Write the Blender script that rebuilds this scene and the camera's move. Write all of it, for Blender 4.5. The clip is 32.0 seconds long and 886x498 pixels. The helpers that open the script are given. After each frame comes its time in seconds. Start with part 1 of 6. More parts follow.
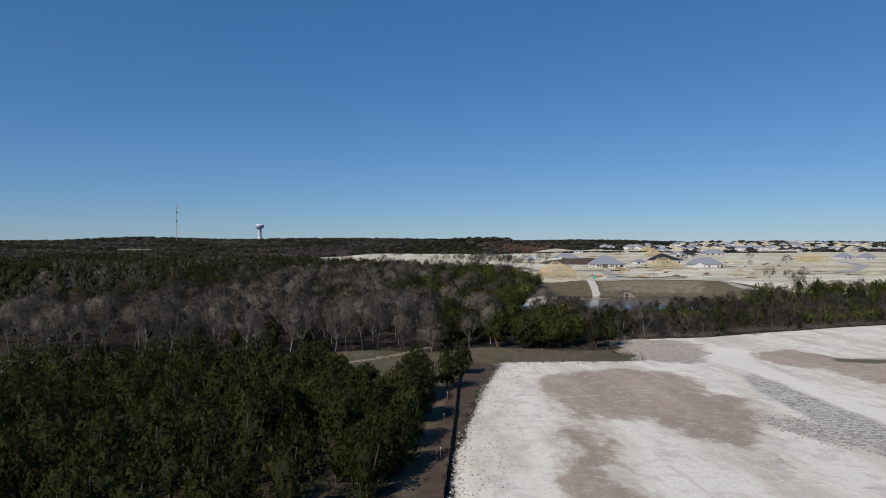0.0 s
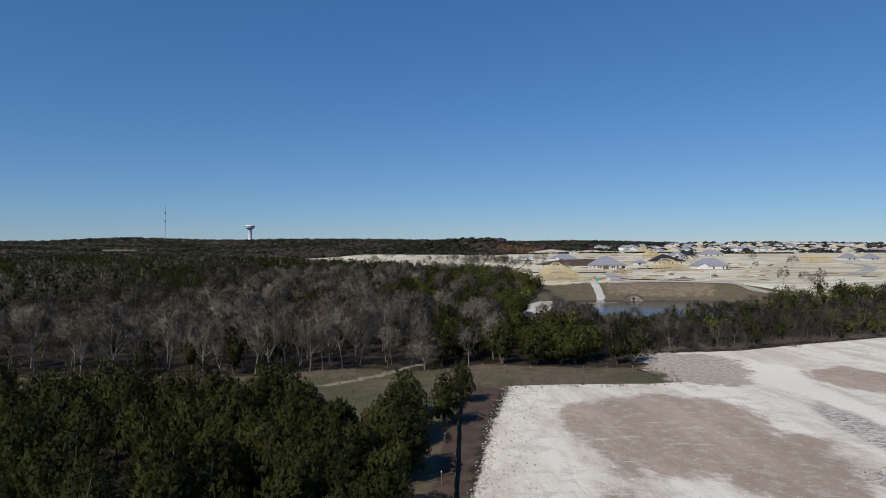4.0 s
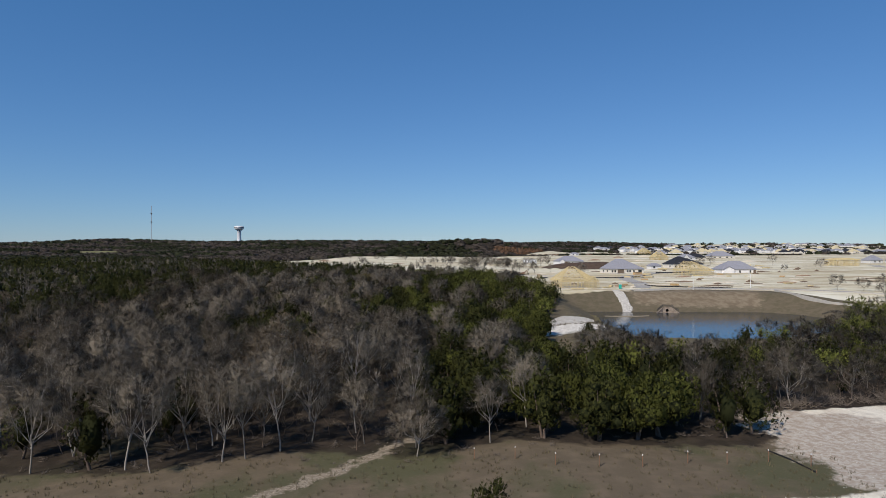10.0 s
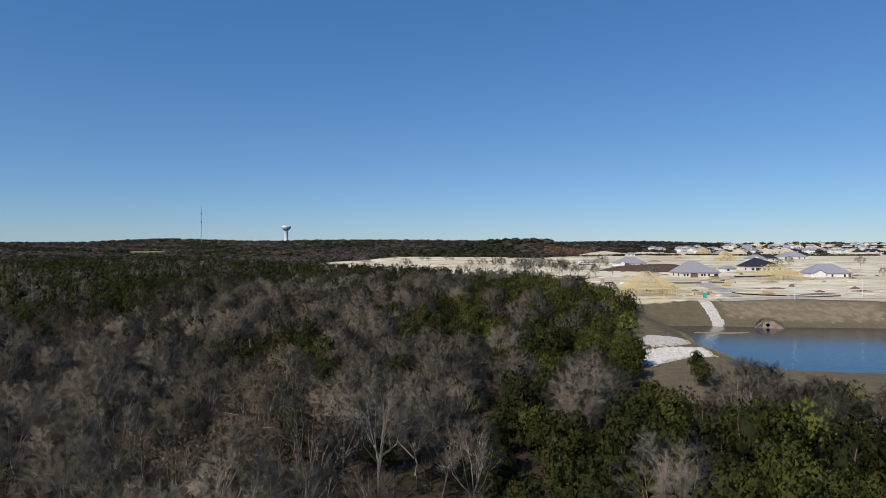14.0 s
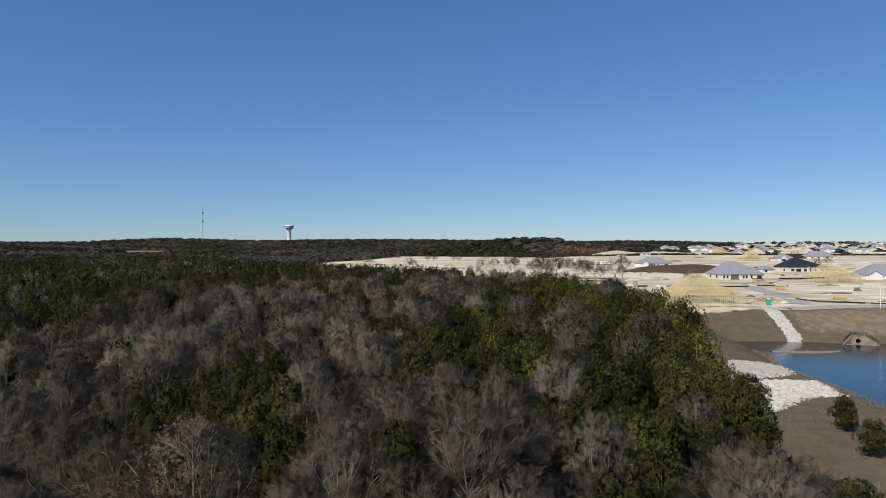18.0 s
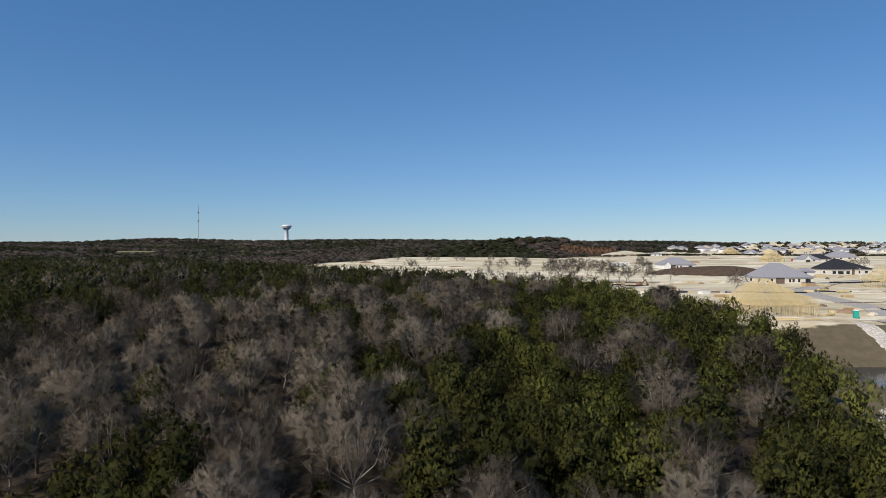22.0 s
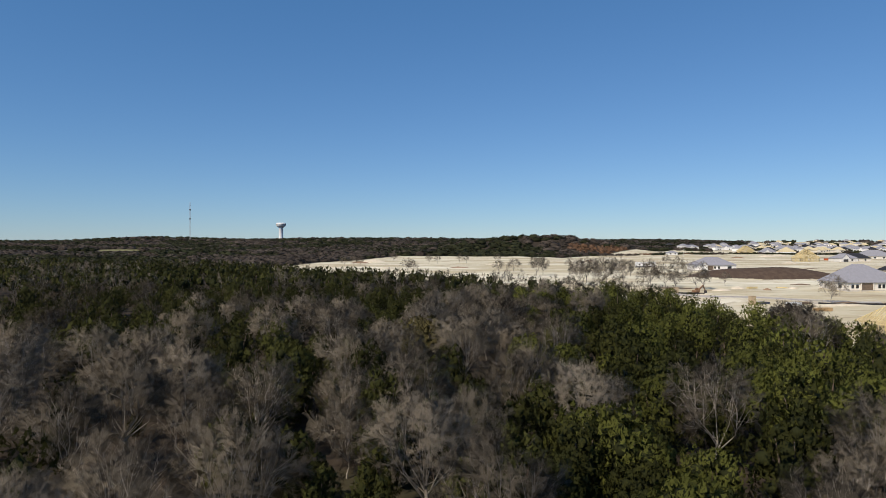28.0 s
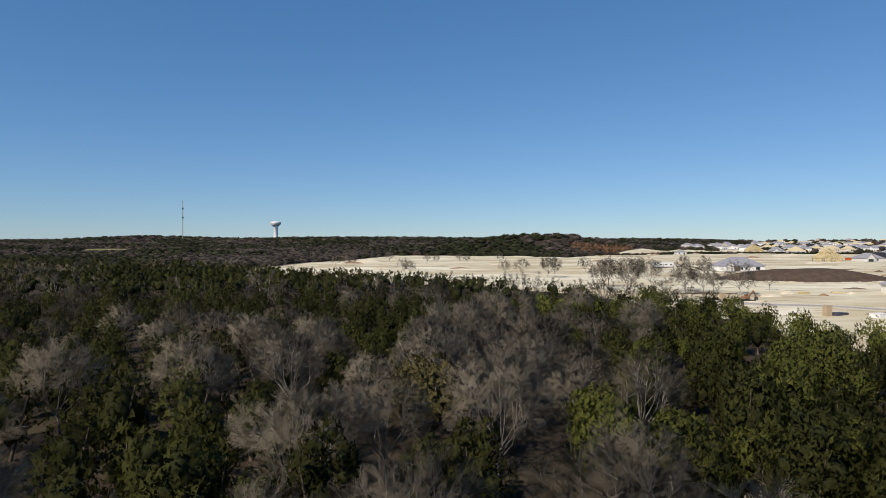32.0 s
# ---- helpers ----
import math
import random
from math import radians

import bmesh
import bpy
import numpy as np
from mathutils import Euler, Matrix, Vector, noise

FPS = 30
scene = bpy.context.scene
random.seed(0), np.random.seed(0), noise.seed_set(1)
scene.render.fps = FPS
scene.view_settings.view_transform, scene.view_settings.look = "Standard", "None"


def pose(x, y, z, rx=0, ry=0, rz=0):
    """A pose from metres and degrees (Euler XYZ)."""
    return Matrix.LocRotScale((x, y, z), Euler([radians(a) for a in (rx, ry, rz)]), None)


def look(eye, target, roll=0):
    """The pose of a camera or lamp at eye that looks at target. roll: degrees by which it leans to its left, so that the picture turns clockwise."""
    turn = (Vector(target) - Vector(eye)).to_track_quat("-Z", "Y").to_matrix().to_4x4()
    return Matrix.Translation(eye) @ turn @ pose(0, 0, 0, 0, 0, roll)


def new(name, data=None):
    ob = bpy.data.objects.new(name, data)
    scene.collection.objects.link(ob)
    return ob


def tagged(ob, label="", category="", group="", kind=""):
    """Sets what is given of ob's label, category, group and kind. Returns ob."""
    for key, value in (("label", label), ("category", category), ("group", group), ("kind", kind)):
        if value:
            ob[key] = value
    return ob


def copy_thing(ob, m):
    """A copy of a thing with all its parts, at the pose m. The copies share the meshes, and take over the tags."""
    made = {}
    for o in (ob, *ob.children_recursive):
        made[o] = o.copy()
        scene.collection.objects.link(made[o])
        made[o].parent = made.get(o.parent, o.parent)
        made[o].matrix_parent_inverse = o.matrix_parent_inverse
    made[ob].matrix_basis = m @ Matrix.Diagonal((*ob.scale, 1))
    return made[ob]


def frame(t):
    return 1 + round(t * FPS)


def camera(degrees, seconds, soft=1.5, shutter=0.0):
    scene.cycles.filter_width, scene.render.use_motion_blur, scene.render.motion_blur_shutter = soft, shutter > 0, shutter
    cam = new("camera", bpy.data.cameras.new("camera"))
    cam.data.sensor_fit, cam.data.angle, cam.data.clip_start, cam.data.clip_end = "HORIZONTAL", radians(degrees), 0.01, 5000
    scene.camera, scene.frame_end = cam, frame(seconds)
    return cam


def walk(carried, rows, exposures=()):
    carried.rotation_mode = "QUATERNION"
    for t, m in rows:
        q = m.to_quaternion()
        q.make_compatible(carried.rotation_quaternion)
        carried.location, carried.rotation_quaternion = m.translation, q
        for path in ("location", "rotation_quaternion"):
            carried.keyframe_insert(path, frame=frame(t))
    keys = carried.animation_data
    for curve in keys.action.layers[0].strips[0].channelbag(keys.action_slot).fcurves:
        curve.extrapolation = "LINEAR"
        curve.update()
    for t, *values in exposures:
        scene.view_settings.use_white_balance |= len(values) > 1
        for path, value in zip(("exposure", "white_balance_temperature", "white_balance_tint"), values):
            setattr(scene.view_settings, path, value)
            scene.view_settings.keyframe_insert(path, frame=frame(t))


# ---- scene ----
cam = camera(70, 32.0, soft=0.55)
walk(cam, [
    (0, pose(-0.00, 0.00, 25.74, 89.904, 0, -4.267)),
    (1, pose(0.36, 4.74, 25.67, 89.895, 0, -4.448)),
    (2, pose(0.70, 10.23, 25.61, 89.916, 0, -4.638)),
    (3.5, pose(1.19, 20.61, 25.45, 89.974, 0, -4.860)),
    (5, pose(1.71, 32.03, 25.34, 90.011, 0, -5.062)),
    (6, pose(2.22, 40.15, 25.38, 90.028, 0, -5.126)),
    (7, pose(2.71, 48.90, 25.37, 90.050, 0, -5.277)),
    (8, pose(3.24, 57.94, 25.37, 90.101, 0, -5.372)),
    (9, pose(3.82, 67.39, 25.46, 90.103, 0, -5.440)),
    (10, pose(4.36, 77.07, 25.66, 90.120, 0, -5.542)),
    (10.5, pose(4.61, 81.82, 25.80, 90.123, 0, -5.585)),
    (11, pose(4.83, 86.51, 25.98, 90.120, 0, -5.334)),
    (11.5, pose(5.02, 91.19, 26.19, 90.119, 0, -4.464)),
    (12, pose(5.16, 95.89, 26.40, 90.112, 0, -3.187)),
    (12.5, pose(5.24, 100.62, 26.58, 90.094, 0, -2.394)),
    (13, pose(5.23, 105.43, 26.70, 90.073, 0, -1.895)),
    (13.5, pose(5.13, 110.30, 26.76, 90.064, 0, -1.589)),
    (14, pose(4.96, 115.20, 26.77, 90.066, 0, -1.410)),
    (15.5, pose(4.45, 130.72, 26.61, 90.078, 0, -1.174)),
    (17, pose(3.96, 146.58, 26.39, 90.067, 0, -1.044)),
    (18, pose(3.46, 157.29, 26.27, 90.039, 0, -1.002)),
    (19, pose(2.85, 167.86, 26.20, 90.052, 0, -0.991)),
    (20, pose(2.23, 178.38, 26.17, 90.062, 0, -1.033)),
    (21, pose(1.67, 188.68, 26.14, 90.072, 0, -1.036)),
    (22, pose(1.10, 198.83, 26.12, 90.067, 0, -1.071)),
    (23, pose(0.52, 208.96, 26.09, 90.049, 0, -1.113)),
    (24, pose(-0.06, 218.93, 26.04, 90.040, 0, -1.138)),
    (25, pose(-0.52, 228.90, 26.05, 90.035, 0, -1.177)),
    (26.5, pose(-0.84, 243.80, 26.02, 89.981, 0, -1.235)),
    (28, pose(-1.03, 258.50, 26.01, 89.941, 0, -1.289)),
    (29, pose(-1.19, 267.93, 26.09, 89.929, 0, -1.369)),
    (30, pose(-1.44, 277.13, 26.11, 89.879, 0, -1.410)),
    (31, pose(-1.70, 286.39, 26.01, 89.871, 0, -1.510)),
    (32, pose(-1.95, 295.44, 25.80, 89.876, 0, -1.566)),
], exposures=[(0, -0.14, 6350, 10), (8, 0.0, 6480, 10), (13, 0.15, 6650, 10), (20, 0.2, 6900, 10), (32, 0.27, 7150, 10)])

# ---- sky and sun ----
SUN_AZIMUTH = radians(-138)      # from the +y axis, clockwise
SUN_HEIGHT = radians(43)
world = bpy.data.worlds.new("world")
scene.world = world
world.use_nodes = True
wt = world.node_tree
sky = wt.nodes.new("ShaderNodeTexSky")
sky.sky_type = "NISHITA"
sky.sun_disc = False
sky.sun_elevation = SUN_HEIGHT
sky.sun_rotation = SUN_AZIMUTH
sky.altitude = 300
sky.air_density = 1.0
sky.dust_density = 0.0
sky.ozone_density = 3.0
wt.nodes["Background"].inputs["Strength"].default_value = 0.066
tone = wt.nodes.new("ShaderNodeMix")
tone.data_type = "RGBA"
tone.blend_type = "MULTIPLY"
tone.inputs["Factor"].default_value = 1.0
tone.inputs["B"].default_value = (0.85, 1.02, 1.28, 1)
wt.links.new(sky.outputs[0], tone.inputs["A"])
haze = wt.nodes.new("ShaderNodeMix")
haze.data_type = "RGBA"
haze.inputs["Factor"].default_value = 0.25
haze.inputs["B"].default_value = (0.0, 3.2, 8.8, 1)
wt.links.new(tone.outputs["Result"], haze.inputs["A"])
wt.links.new(haze.outputs["Result"], wt.nodes["Background"].inputs["Color"])
sun = new("sun", bpy.data.lights.new("sun", "SUN"))
sun.data.energy = 4.0
sun.data.angle = radians(0.5)
sun.data.color = (1.0, 0.92, 0.82)
to_sun = Vector((math.sin(SUN_AZIMUTH) * math.cos(SUN_HEIGHT), math.cos(SUN_AZIMUTH) * math.cos(SUN_HEIGHT), math.sin(SUN_HEIGHT)))
sun.matrix_world = look(to_sun * 100, (0, 0, 0))

# ---- materials ----


def material(name, colour, rough=0.9, metal=0.0, second=None, scale=4.0, amount=0.5, bump=0.0, bump_scale=20.0, per_object=0.0, per_island=0.0, spec=0.3):
    """A surface with grain and stains at two sizes. second: the colour that the large stains tend to."""
    m = bpy.data.materials.new(name)
    m.use_nodes = True
    nt = m.node_tree
    n, li = nt.nodes, nt.links
    b = n["Principled BSDF"]
    b.inputs["Roughness"].default_value = rough
    b.inputs["Metallic"].default_value = metal
    b.inputs["Specular IOR Level"].default_value = spec
    geo = n.new("ShaderNodeNewGeometry")
    big = n.new("ShaderNodeTexNoise")
    big.inputs["Scale"].default_value = scale
    big.inputs["Detail"].default_value = 5
    li.new(geo.outputs["Position"], big.inputs["Vector"])
    fine = n.new("ShaderNodeTexNoise")
    fine.inputs["Scale"].default_value = scale * 9
    fine.inputs["Detail"].default_value = 3
    li.new(geo.outputs["Position"], fine.inputs["Vector"])
    mix = n.new("ShaderNodeMix")
    mix.data_type = "RGBA"
    mix.inputs["A"].default_value = (*colour, 1)
    mix.inputs["B"].default_value = (*(second or [c * 0.6 for c in colour]), 1)
    ramp = n.new("ShaderNodeMapRange")
    ramp.inputs["From Min"].default_value = 0.35
    ramp.inputs["From Max"].default_value = 0.68
    ramp.inputs["To Max"].default_value = amount
    li.new(big.outputs["Fac"], ramp.inputs["Value"])
    li.new(ramp.outputs[0], mix.inputs["Factor"])
    hsv = n.new("ShaderNodeHueSaturation")
    li.new(mix.outputs["Result"], hsv.inputs["Color"])
    value = n.new("ShaderNodeMapRange")
    value.inputs["From Min"].default_value = 0.25
    value.inputs["From Max"].default_value = 0.75
    value.inputs["To Min"].default_value = 0.82
    value.inputs["To Max"].default_value = 1.18
    li.new(fine.outputs["Fac"], value.inputs["Value"])
    out = value.outputs[0]
    for share, node, socket in ((per_object, "ShaderNodeObjectInfo", "Random"), (per_island, "ShaderNodeNewGeometry", "Random Per Island")):
        if share:
            src = n.new(node)
            rng = n.new("ShaderNodeMapRange")
            rng.inputs["To Min"].default_value = 1 - share
            rng.inputs["To Max"].default_value = 1 + share
            li.new(src.outputs[socket], rng.inputs["Value"])
            mul = n.new("ShaderNodeMath")
            mul.operation = "MULTIPLY"
            li.new(out, mul.inputs[0])
            li.new(rng.outputs[0], mul.inputs[1])
            out = mul.outputs[0]
    li.new(out, hsv.inputs["Value"])
    li.new(hsv.outputs[0], b.inputs["Base Color"])
    if bump:
        bn = n.new("ShaderNodeTexNoise")
        bn.inputs["Scale"].default_value = bump_scale
        bn.inputs["Detail"].default_value = 4
        li.new(geo.outputs["Position"], bn.inputs["Vector"])
        bp = n.new("ShaderNodeBump")
        bp.inputs["Strength"].default_value = bump
        bp.inputs["Distance"].default_value = 0.1
        li.new(bn.outputs["Fac"], bp.inputs["Height"])
        li.new(bp.outputs[0], b.inputs["Normal"])
    return m


def foliage(name, colour, second, per_object=0.25, gaps=0.0, fans=0, through_light=0.28):
    """Leaves: colour varies from tree to tree and from sprig to sprig, and a little light comes through."""
    m = material(name, colour, rough=0.8, second=second, scale=0.12, amount=1.0, per_object=per_object, per_island=0.10, spec=0.06)
    nt = m.node_tree
    b = nt.nodes["Principled BSDF"]
    tr = nt.nodes.new("ShaderNodeBsdfTranslucent")
    src = b.inputs["Base Color"].links[0].from_socket
    nt.links.new(src, tr.inputs["Color"])
    mx = nt.nodes.new("ShaderNodeMixShader")
    mx.inputs[0].default_value = through_light
    nt.links.new(b.outputs[0], mx.inputs[1])
    nt.links.new(tr.outputs[0], mx.inputs[2])
    last = mx.outputs[0]

    def calc(op, *terms):
        k = nt.nodes.new("ShaderNodeMath")
        k.operation = op
        for i, v in enumerate(terms):
            if isinstance(v, (int, float)):
                k.inputs[i].default_value = v
            else:
                nt.links.new(v, k.inputs[i])
        return k.outputs[0]

    clear_share = None
    if gaps or fans:
        geo = nt.nodes.new("ShaderNodeNewGeometry")
        tex = nt.nodes.new("ShaderNodeTexNoise")
        tex.inputs["Scale"].default_value = gaps or 3.2
        tex.inputs["Detail"].default_value = 1 if gaps else 3
        nt.links.new(geo.outputs["Position"], tex.inputs["Vector"])
    if gaps:
        # gaps between the leaflets of a sprig
        clear_share = calc("GREATER_THAN", tex.outputs["Fac"], 0.58)
    if fans:
        # thin twigs that spread from one point, a little bent
        at = nt.nodes.new("ShaderNodeAttribute")
        at.attribute_name = "fan"
        sep = nt.nodes.new("ShaderNodeSeparateXYZ")
        nt.links.new(at.outputs["Vector"], sep.inputs[0])
        across = calc("DIVIDE", sep.outputs["X"], calc("MAXIMUM", sep.outputs["Y"], 0.02))
        bent = calc("ADD", calc("MULTIPLY", across, float(fans)), calc("MULTIPLY", tex.outputs["Fac"], 5.0))
        off_line = calc("ABSOLUTE", calc("SUBTRACT", calc("FRACT", bent), 0.5))
        half = calc("MULTIPLY_ADD", sep.outputs["Y"], -0.10, 0.19)
        clear_share = calc("GREATER_THAN", off_line, half)
    if clear_share is not None:
        clear_bsdf = nt.nodes.new("ShaderNodeBsdfTransparent")
        mg = nt.nodes.new("ShaderNodeMixShader")
        nt.links.new(clear_share, mg.inputs[0])
        nt.links.new(last, mg.inputs[1])
        nt.links.new(clear_bsdf.outputs[0], mg.inputs[2])
        last = mg.outputs[0]
    nt.links.new(last, nt.nodes["Material Output"].inputs["Surface"])
    return m


M_JUNIPER = foliage("juniper_leaves", (0.050, 0.052, 0.015), (0.029, 0.032, 0.010), gaps=10.0, per_object=0.4)
M_LIVE = foliage("evergreen_oak_leaves", (0.084, 0.090, 0.022), (0.059, 0.064, 0.016), gaps=10.0, per_object=0.35)
# near-black green for crown cores: shade between the lobes, put into the colour
M_CORE = material("crown_shade_core", (0.022, 0.025, 0.010), second=(0.015, 0.017, 0.007), scale=0.8, rough=0.9, spec=0.05)
M_OAK = foliage("dry_leaves", (0.15, 0.108, 0.068), (0.105, 0.08, 0.052))
M_TAN_OAK = foliage("olive_tan_leaves", (0.135, 0.115, 0.05), (0.095, 0.085, 0.04), gaps=7.0)
M_BARK = material("grey_bark", (0.27, 0.245, 0.215), second=(0.16, 0.14, 0.12), scale=1.5, per_object=0.4)
M_TWIG = material("bare_twigs", (0.158, 0.139, 0.111), second=(0.104, 0.088, 0.068), scale=0.1, amount=1.0, per_object=0.25, per_island=0.2)
# shaded copy of the twig sprays: half as bright, for gaps under the crowns
M_UNDER = foliage("shaded_brush_twigs", (0.080, 0.066, 0.052), (0.052, 0.043, 0.034), fans=5, through_light=0.25)
M_SPRAY = foliage("twig_sprays", (0.158, 0.138, 0.111), (0.104, 0.088, 0.069), fans=5, through_light=0.25, per_object=0.5)
M_TRUNK = material("juniper_bark", (0.15, 0.11, 0.085), second=(0.09, 0.07, 0.055), scale=2.0)
M_LUMBER = material("framing_lumber", (0.66, 0.545, 0.31), second=(0.54, 0.42, 0.21), scale=1.2, amount=0.7, rough=0.8, per_object=0.12)
M_WALL = material("white_house_wrap", (0.80, 0.79, 0.78), second=(0.70, 0.68, 0.66), scale=0.8, rough=0.7)
M_STONE_WALL = material("pale_stone_wall", (0.70, 0.66, 0.59), second=(0.58, 0.53, 0.46), scale=1.5)
M_ROOF_GREY = material("grey_shingles", (0.27, 0.27, 0.30), second=(0.21, 0.21, 0.235), scale=1.0, rough=0.85, bump=0.3, bump_scale=8)
M_ROOF_BLACK = material("black_roof_felt", (0.022, 0.022, 0.026), second=(0.035, 0.035, 0.04), scale=0.8, rough=0.7)
M_ROOF_PALE = material("pale_roof_deck", (0.55, 0.47, 0.30), second=(0.46, 0.38, 0.24), scale=0.8)
M_GLASS = material("window_glass", (0.02, 0.025, 0.03), rough=0.08, spec=0.6)
M_TRIM = material("white_trim", (0.7, 0.69, 0.67), rough=0.6)
M_CONCRETE = material("pale_concrete", (0.47, 0.44, 0.39), second=(0.36, 0.33, 0.29), scale=0.7, bump=0.2)

# ---- the lie of the land ----
PROFILE_Y = (-400, 0, 200, 300, 345, 370, 450, 550, 700, 900, 1300, 1800, 2300, 2750, 3100, 4900)
PROFILE_Z = (0, 0, 0.3, 3, 6.3, 7.4, 8.8, 10, 12.3, 14, 20, 33, 47, 59.5, 53, 30)
POND = ((92, 342), (104, 342), (122, 338), (134, 337), (165, 333), (173, 325), (177, 308), (170, 290), (160, 277), (142, 262), (120, 251), (103, 247), (86, 250), (79, 256), (80, 265), (82, 280), (82, 295), (88, 318), (91, 335))
PAD = ((23.4, 137.4), (15.9, 111.3), (10.1, 87.2), (6.9, 73.6), (5.6, 63), (4, 40), (2, 0), (0, -120), (420, -120), (420, 250), (300, 232), (230, 214), (164, 200), (121, 185), (88, 173), (61, 169), (58, 160), (63, 146), (57, 138.5), (50, 137.4), (37, 138))
FIELD = ((84, 353), (87, 350), (98, 350), (124, 357), (157, 359), (178, 350), (194, 310), (215, 292), (420, 300), (900, 500), (1100, 1100), (700, 1330), (430, 1380), (300, 1180), (150, 960), (100, 1010), (-38, 1050), (-70, 900), (-96, 825), (-115, 715), (-105, 668), (-48, 605), (12, 550), (54, 512), (66, 472), (71, 438), (72, 405), (77, 370))
BANK = ((81, 355), (86, 357), (98, 359), (124, 362), (157, 364), (184, 356), (200, 314), (200, 285), (165, 262), (140, 247), (110, 232), (85, 222), (62, 214), (48, 222), (45, 245), (56, 277), (67, 304), (78, 332))
CLEARING = ((-140, 150), (-60, 154), (-24, 152), (-6, 158), (9, 155), (22, 160), (31, 157), (54, 156), (62, 160), (66, 142), (55, 135), (20, 134), (14, 112), (4, 64), (-1, 66), (5, 100), (7.5, 110), (1.5, 114), (-7, 114), (-12, 124), (-40, 131), (-80, 132), (-140, 128))
PINK = ((26, 120), (34, 125.5), (45, 130), (57, 124), (57, 114), (54, 106), (59.5, 103), (55, 92), (50, 84), (45.5, 76), (40, 82), (37.8, 89.6), (30, 92), (27.4, 78), (23.7, 62), (23, 54), (15, 54), (18, 64), (20.2, 75), (24.5, 90), (26.5, 102))
PINK_FAR = ((86, 149), (99, 152.5), (104, 143), (112, 136), (128, 140), (126, 122), (92, 112), (88, 126), (83, 137.5))


def edge_distance(poly, x, y):
    """Metres to the outline of poly, positive inside."""
    x, y = np.asarray(x, float), np.asarray(y, float)
    best = np.full(x.shape, 1e9)
    inside = np.zeros(x.shape, bool)
    for (ax, ay), (bx, by) in zip(poly, poly[1:] + poly[:1]):
        dx, dy = bx - ax, by - ay
        s = np.clip(((x - ax) * dx + (y - ay) * dy) / (dx * dx + dy * dy), 0, 1)
        best = np.minimum(best, np.hypot(x - ax - s * dx, y - ay - s * dy))
        if dy:
            inside ^= ((ay > y) != (by > y)) & (x < dx * (y - ay) / dy + ax)
    return np.where(inside, best, -best)


def waves(x, y, size, seed):
    """A smooth uneven field from -1 to 1 with swells of about that size."""
    rng = np.random.RandomState(seed)
    total = 0
    for k in range(7):
        a, p, f = rng.rand() * 6.283, rng.rand() * 6.283, (0.6 + 0.9 * rng.rand()) * 6.283 / size
        total = total + np.sin(f * (x * math.cos(a) + y * math.sin(a)) + p)
    return total / 3.2


def land(x, y):
    """Height of the ground."""
    x, y = np.asarray(x, float), np.asarray(y, float)
    z = np.interp(y, PROFILE_Y, PROFILE_Z)
    far = np.clip((y - 900) / 900, 0, 1)
    z = z + far * waves(x, y, 900, 3) * 5
    z = z + 23 * np.exp(-(np.abs(x - 165) / 135) ** 2.6 - ((y - 1235) / 85) ** 2)
    z = z - far * 8 * np.clip((x - 350) / 500, 0, 1) - far * 10 * np.clip((-x - 1100) / 700, 0, 1)
    z = z + 0.35 * waves(x, y, 45, 5) * np.clip((y - 60) / 80, 0, 1)
    pad = edge_distance(PAD, x, y)
    z = np.where(pad > -6, z + (0.7 - z) * np.clip((pad + 2.5) / 3.0, 0, 1) * np.clip(1 - (np.maximum(x - 30, 0)) / 40, 0.0, 1), z)
    z = np.where((pad > 0) & (x > 30), np.minimum(z, 0.7), z)
    pond = edge_distance(POND, x, y)
    z = np.where(pond > 0, -0.8 - np.minimum(pond * 0.3, 2.5), np.minimum(z, -0.8 - pond * 0.42))
    heap = 5.4 * np.clip(1 - ((x - 178) / 43) ** 2 - ((y - 590) / 16) ** 2, 0, 1) ** 0.8
    return z + heap


def ground_at(x, y):
    return float(land(np.array([x]), np.array([y]))[0])


# ---- mesh helpers ----


def mesh_of(name, verts, faces, mats, slots=None, smooth=False, tint=None):
    """A mesh from arrays of points and triangles."""
    me = bpy.data.meshes.new(name)
    verts, faces = np.asarray(verts, np.float32), np.asarray(faces, np.int32)
    k = faces.shape[1]
    bend = verts[:, 3:6] if verts.shape[1] > 3 else None
    fan = verts[:, 6:8] if verts.shape[1] > 6 else None
    verts = np.ascontiguousarray(verts[:, :3])
    me.vertices.add(len(verts))
    me.vertices.foreach_set("co", verts.ravel())
    me.loops.add(faces.size)
    me.loops.foreach_set("vertex_index", faces.ravel())
    me.polygons.add(len(faces))
    me.polygons.foreach_set("loop_start", np.arange(len(faces), dtype=np.int32) * k)
    for m in mats:
        me.materials.append(m)
    if slots is not None:
        me.polygons.foreach_set("material_index", np.asarray(slots, np.int32))
    me.update(calc_edges=True)
    me.polygons.foreach_set("use_smooth", np.full(len(faces), smooth or bend is not None))
    if bend is not None:
        # leaves shade as the rounded clump that they belong to
        me.attributes.new("custom_normal", "FLOAT_VECTOR", "POINT").data.foreach_set("vector", np.ascontiguousarray(bend).ravel())
    if fan is not None and fan.any():
        me.attributes.new("fan", "FLOAT2", "POINT").data.foreach_set("vector", np.ascontiguousarray(fan).ravel())
    if tint is not None:
        me.attributes.new("tint", "FLOAT", "POINT").data.foreach_set("value", np.asarray(tint, np.float32))
    return me


def empty_thing(name, x, y, z=None, turn=0.0):
    ob = new(name)
    ob.empty_display_size = 0.1
    ob.matrix_basis = pose(x, y, ground_at(x, y) if z is None else z, 0, 0, turn)
    return ob


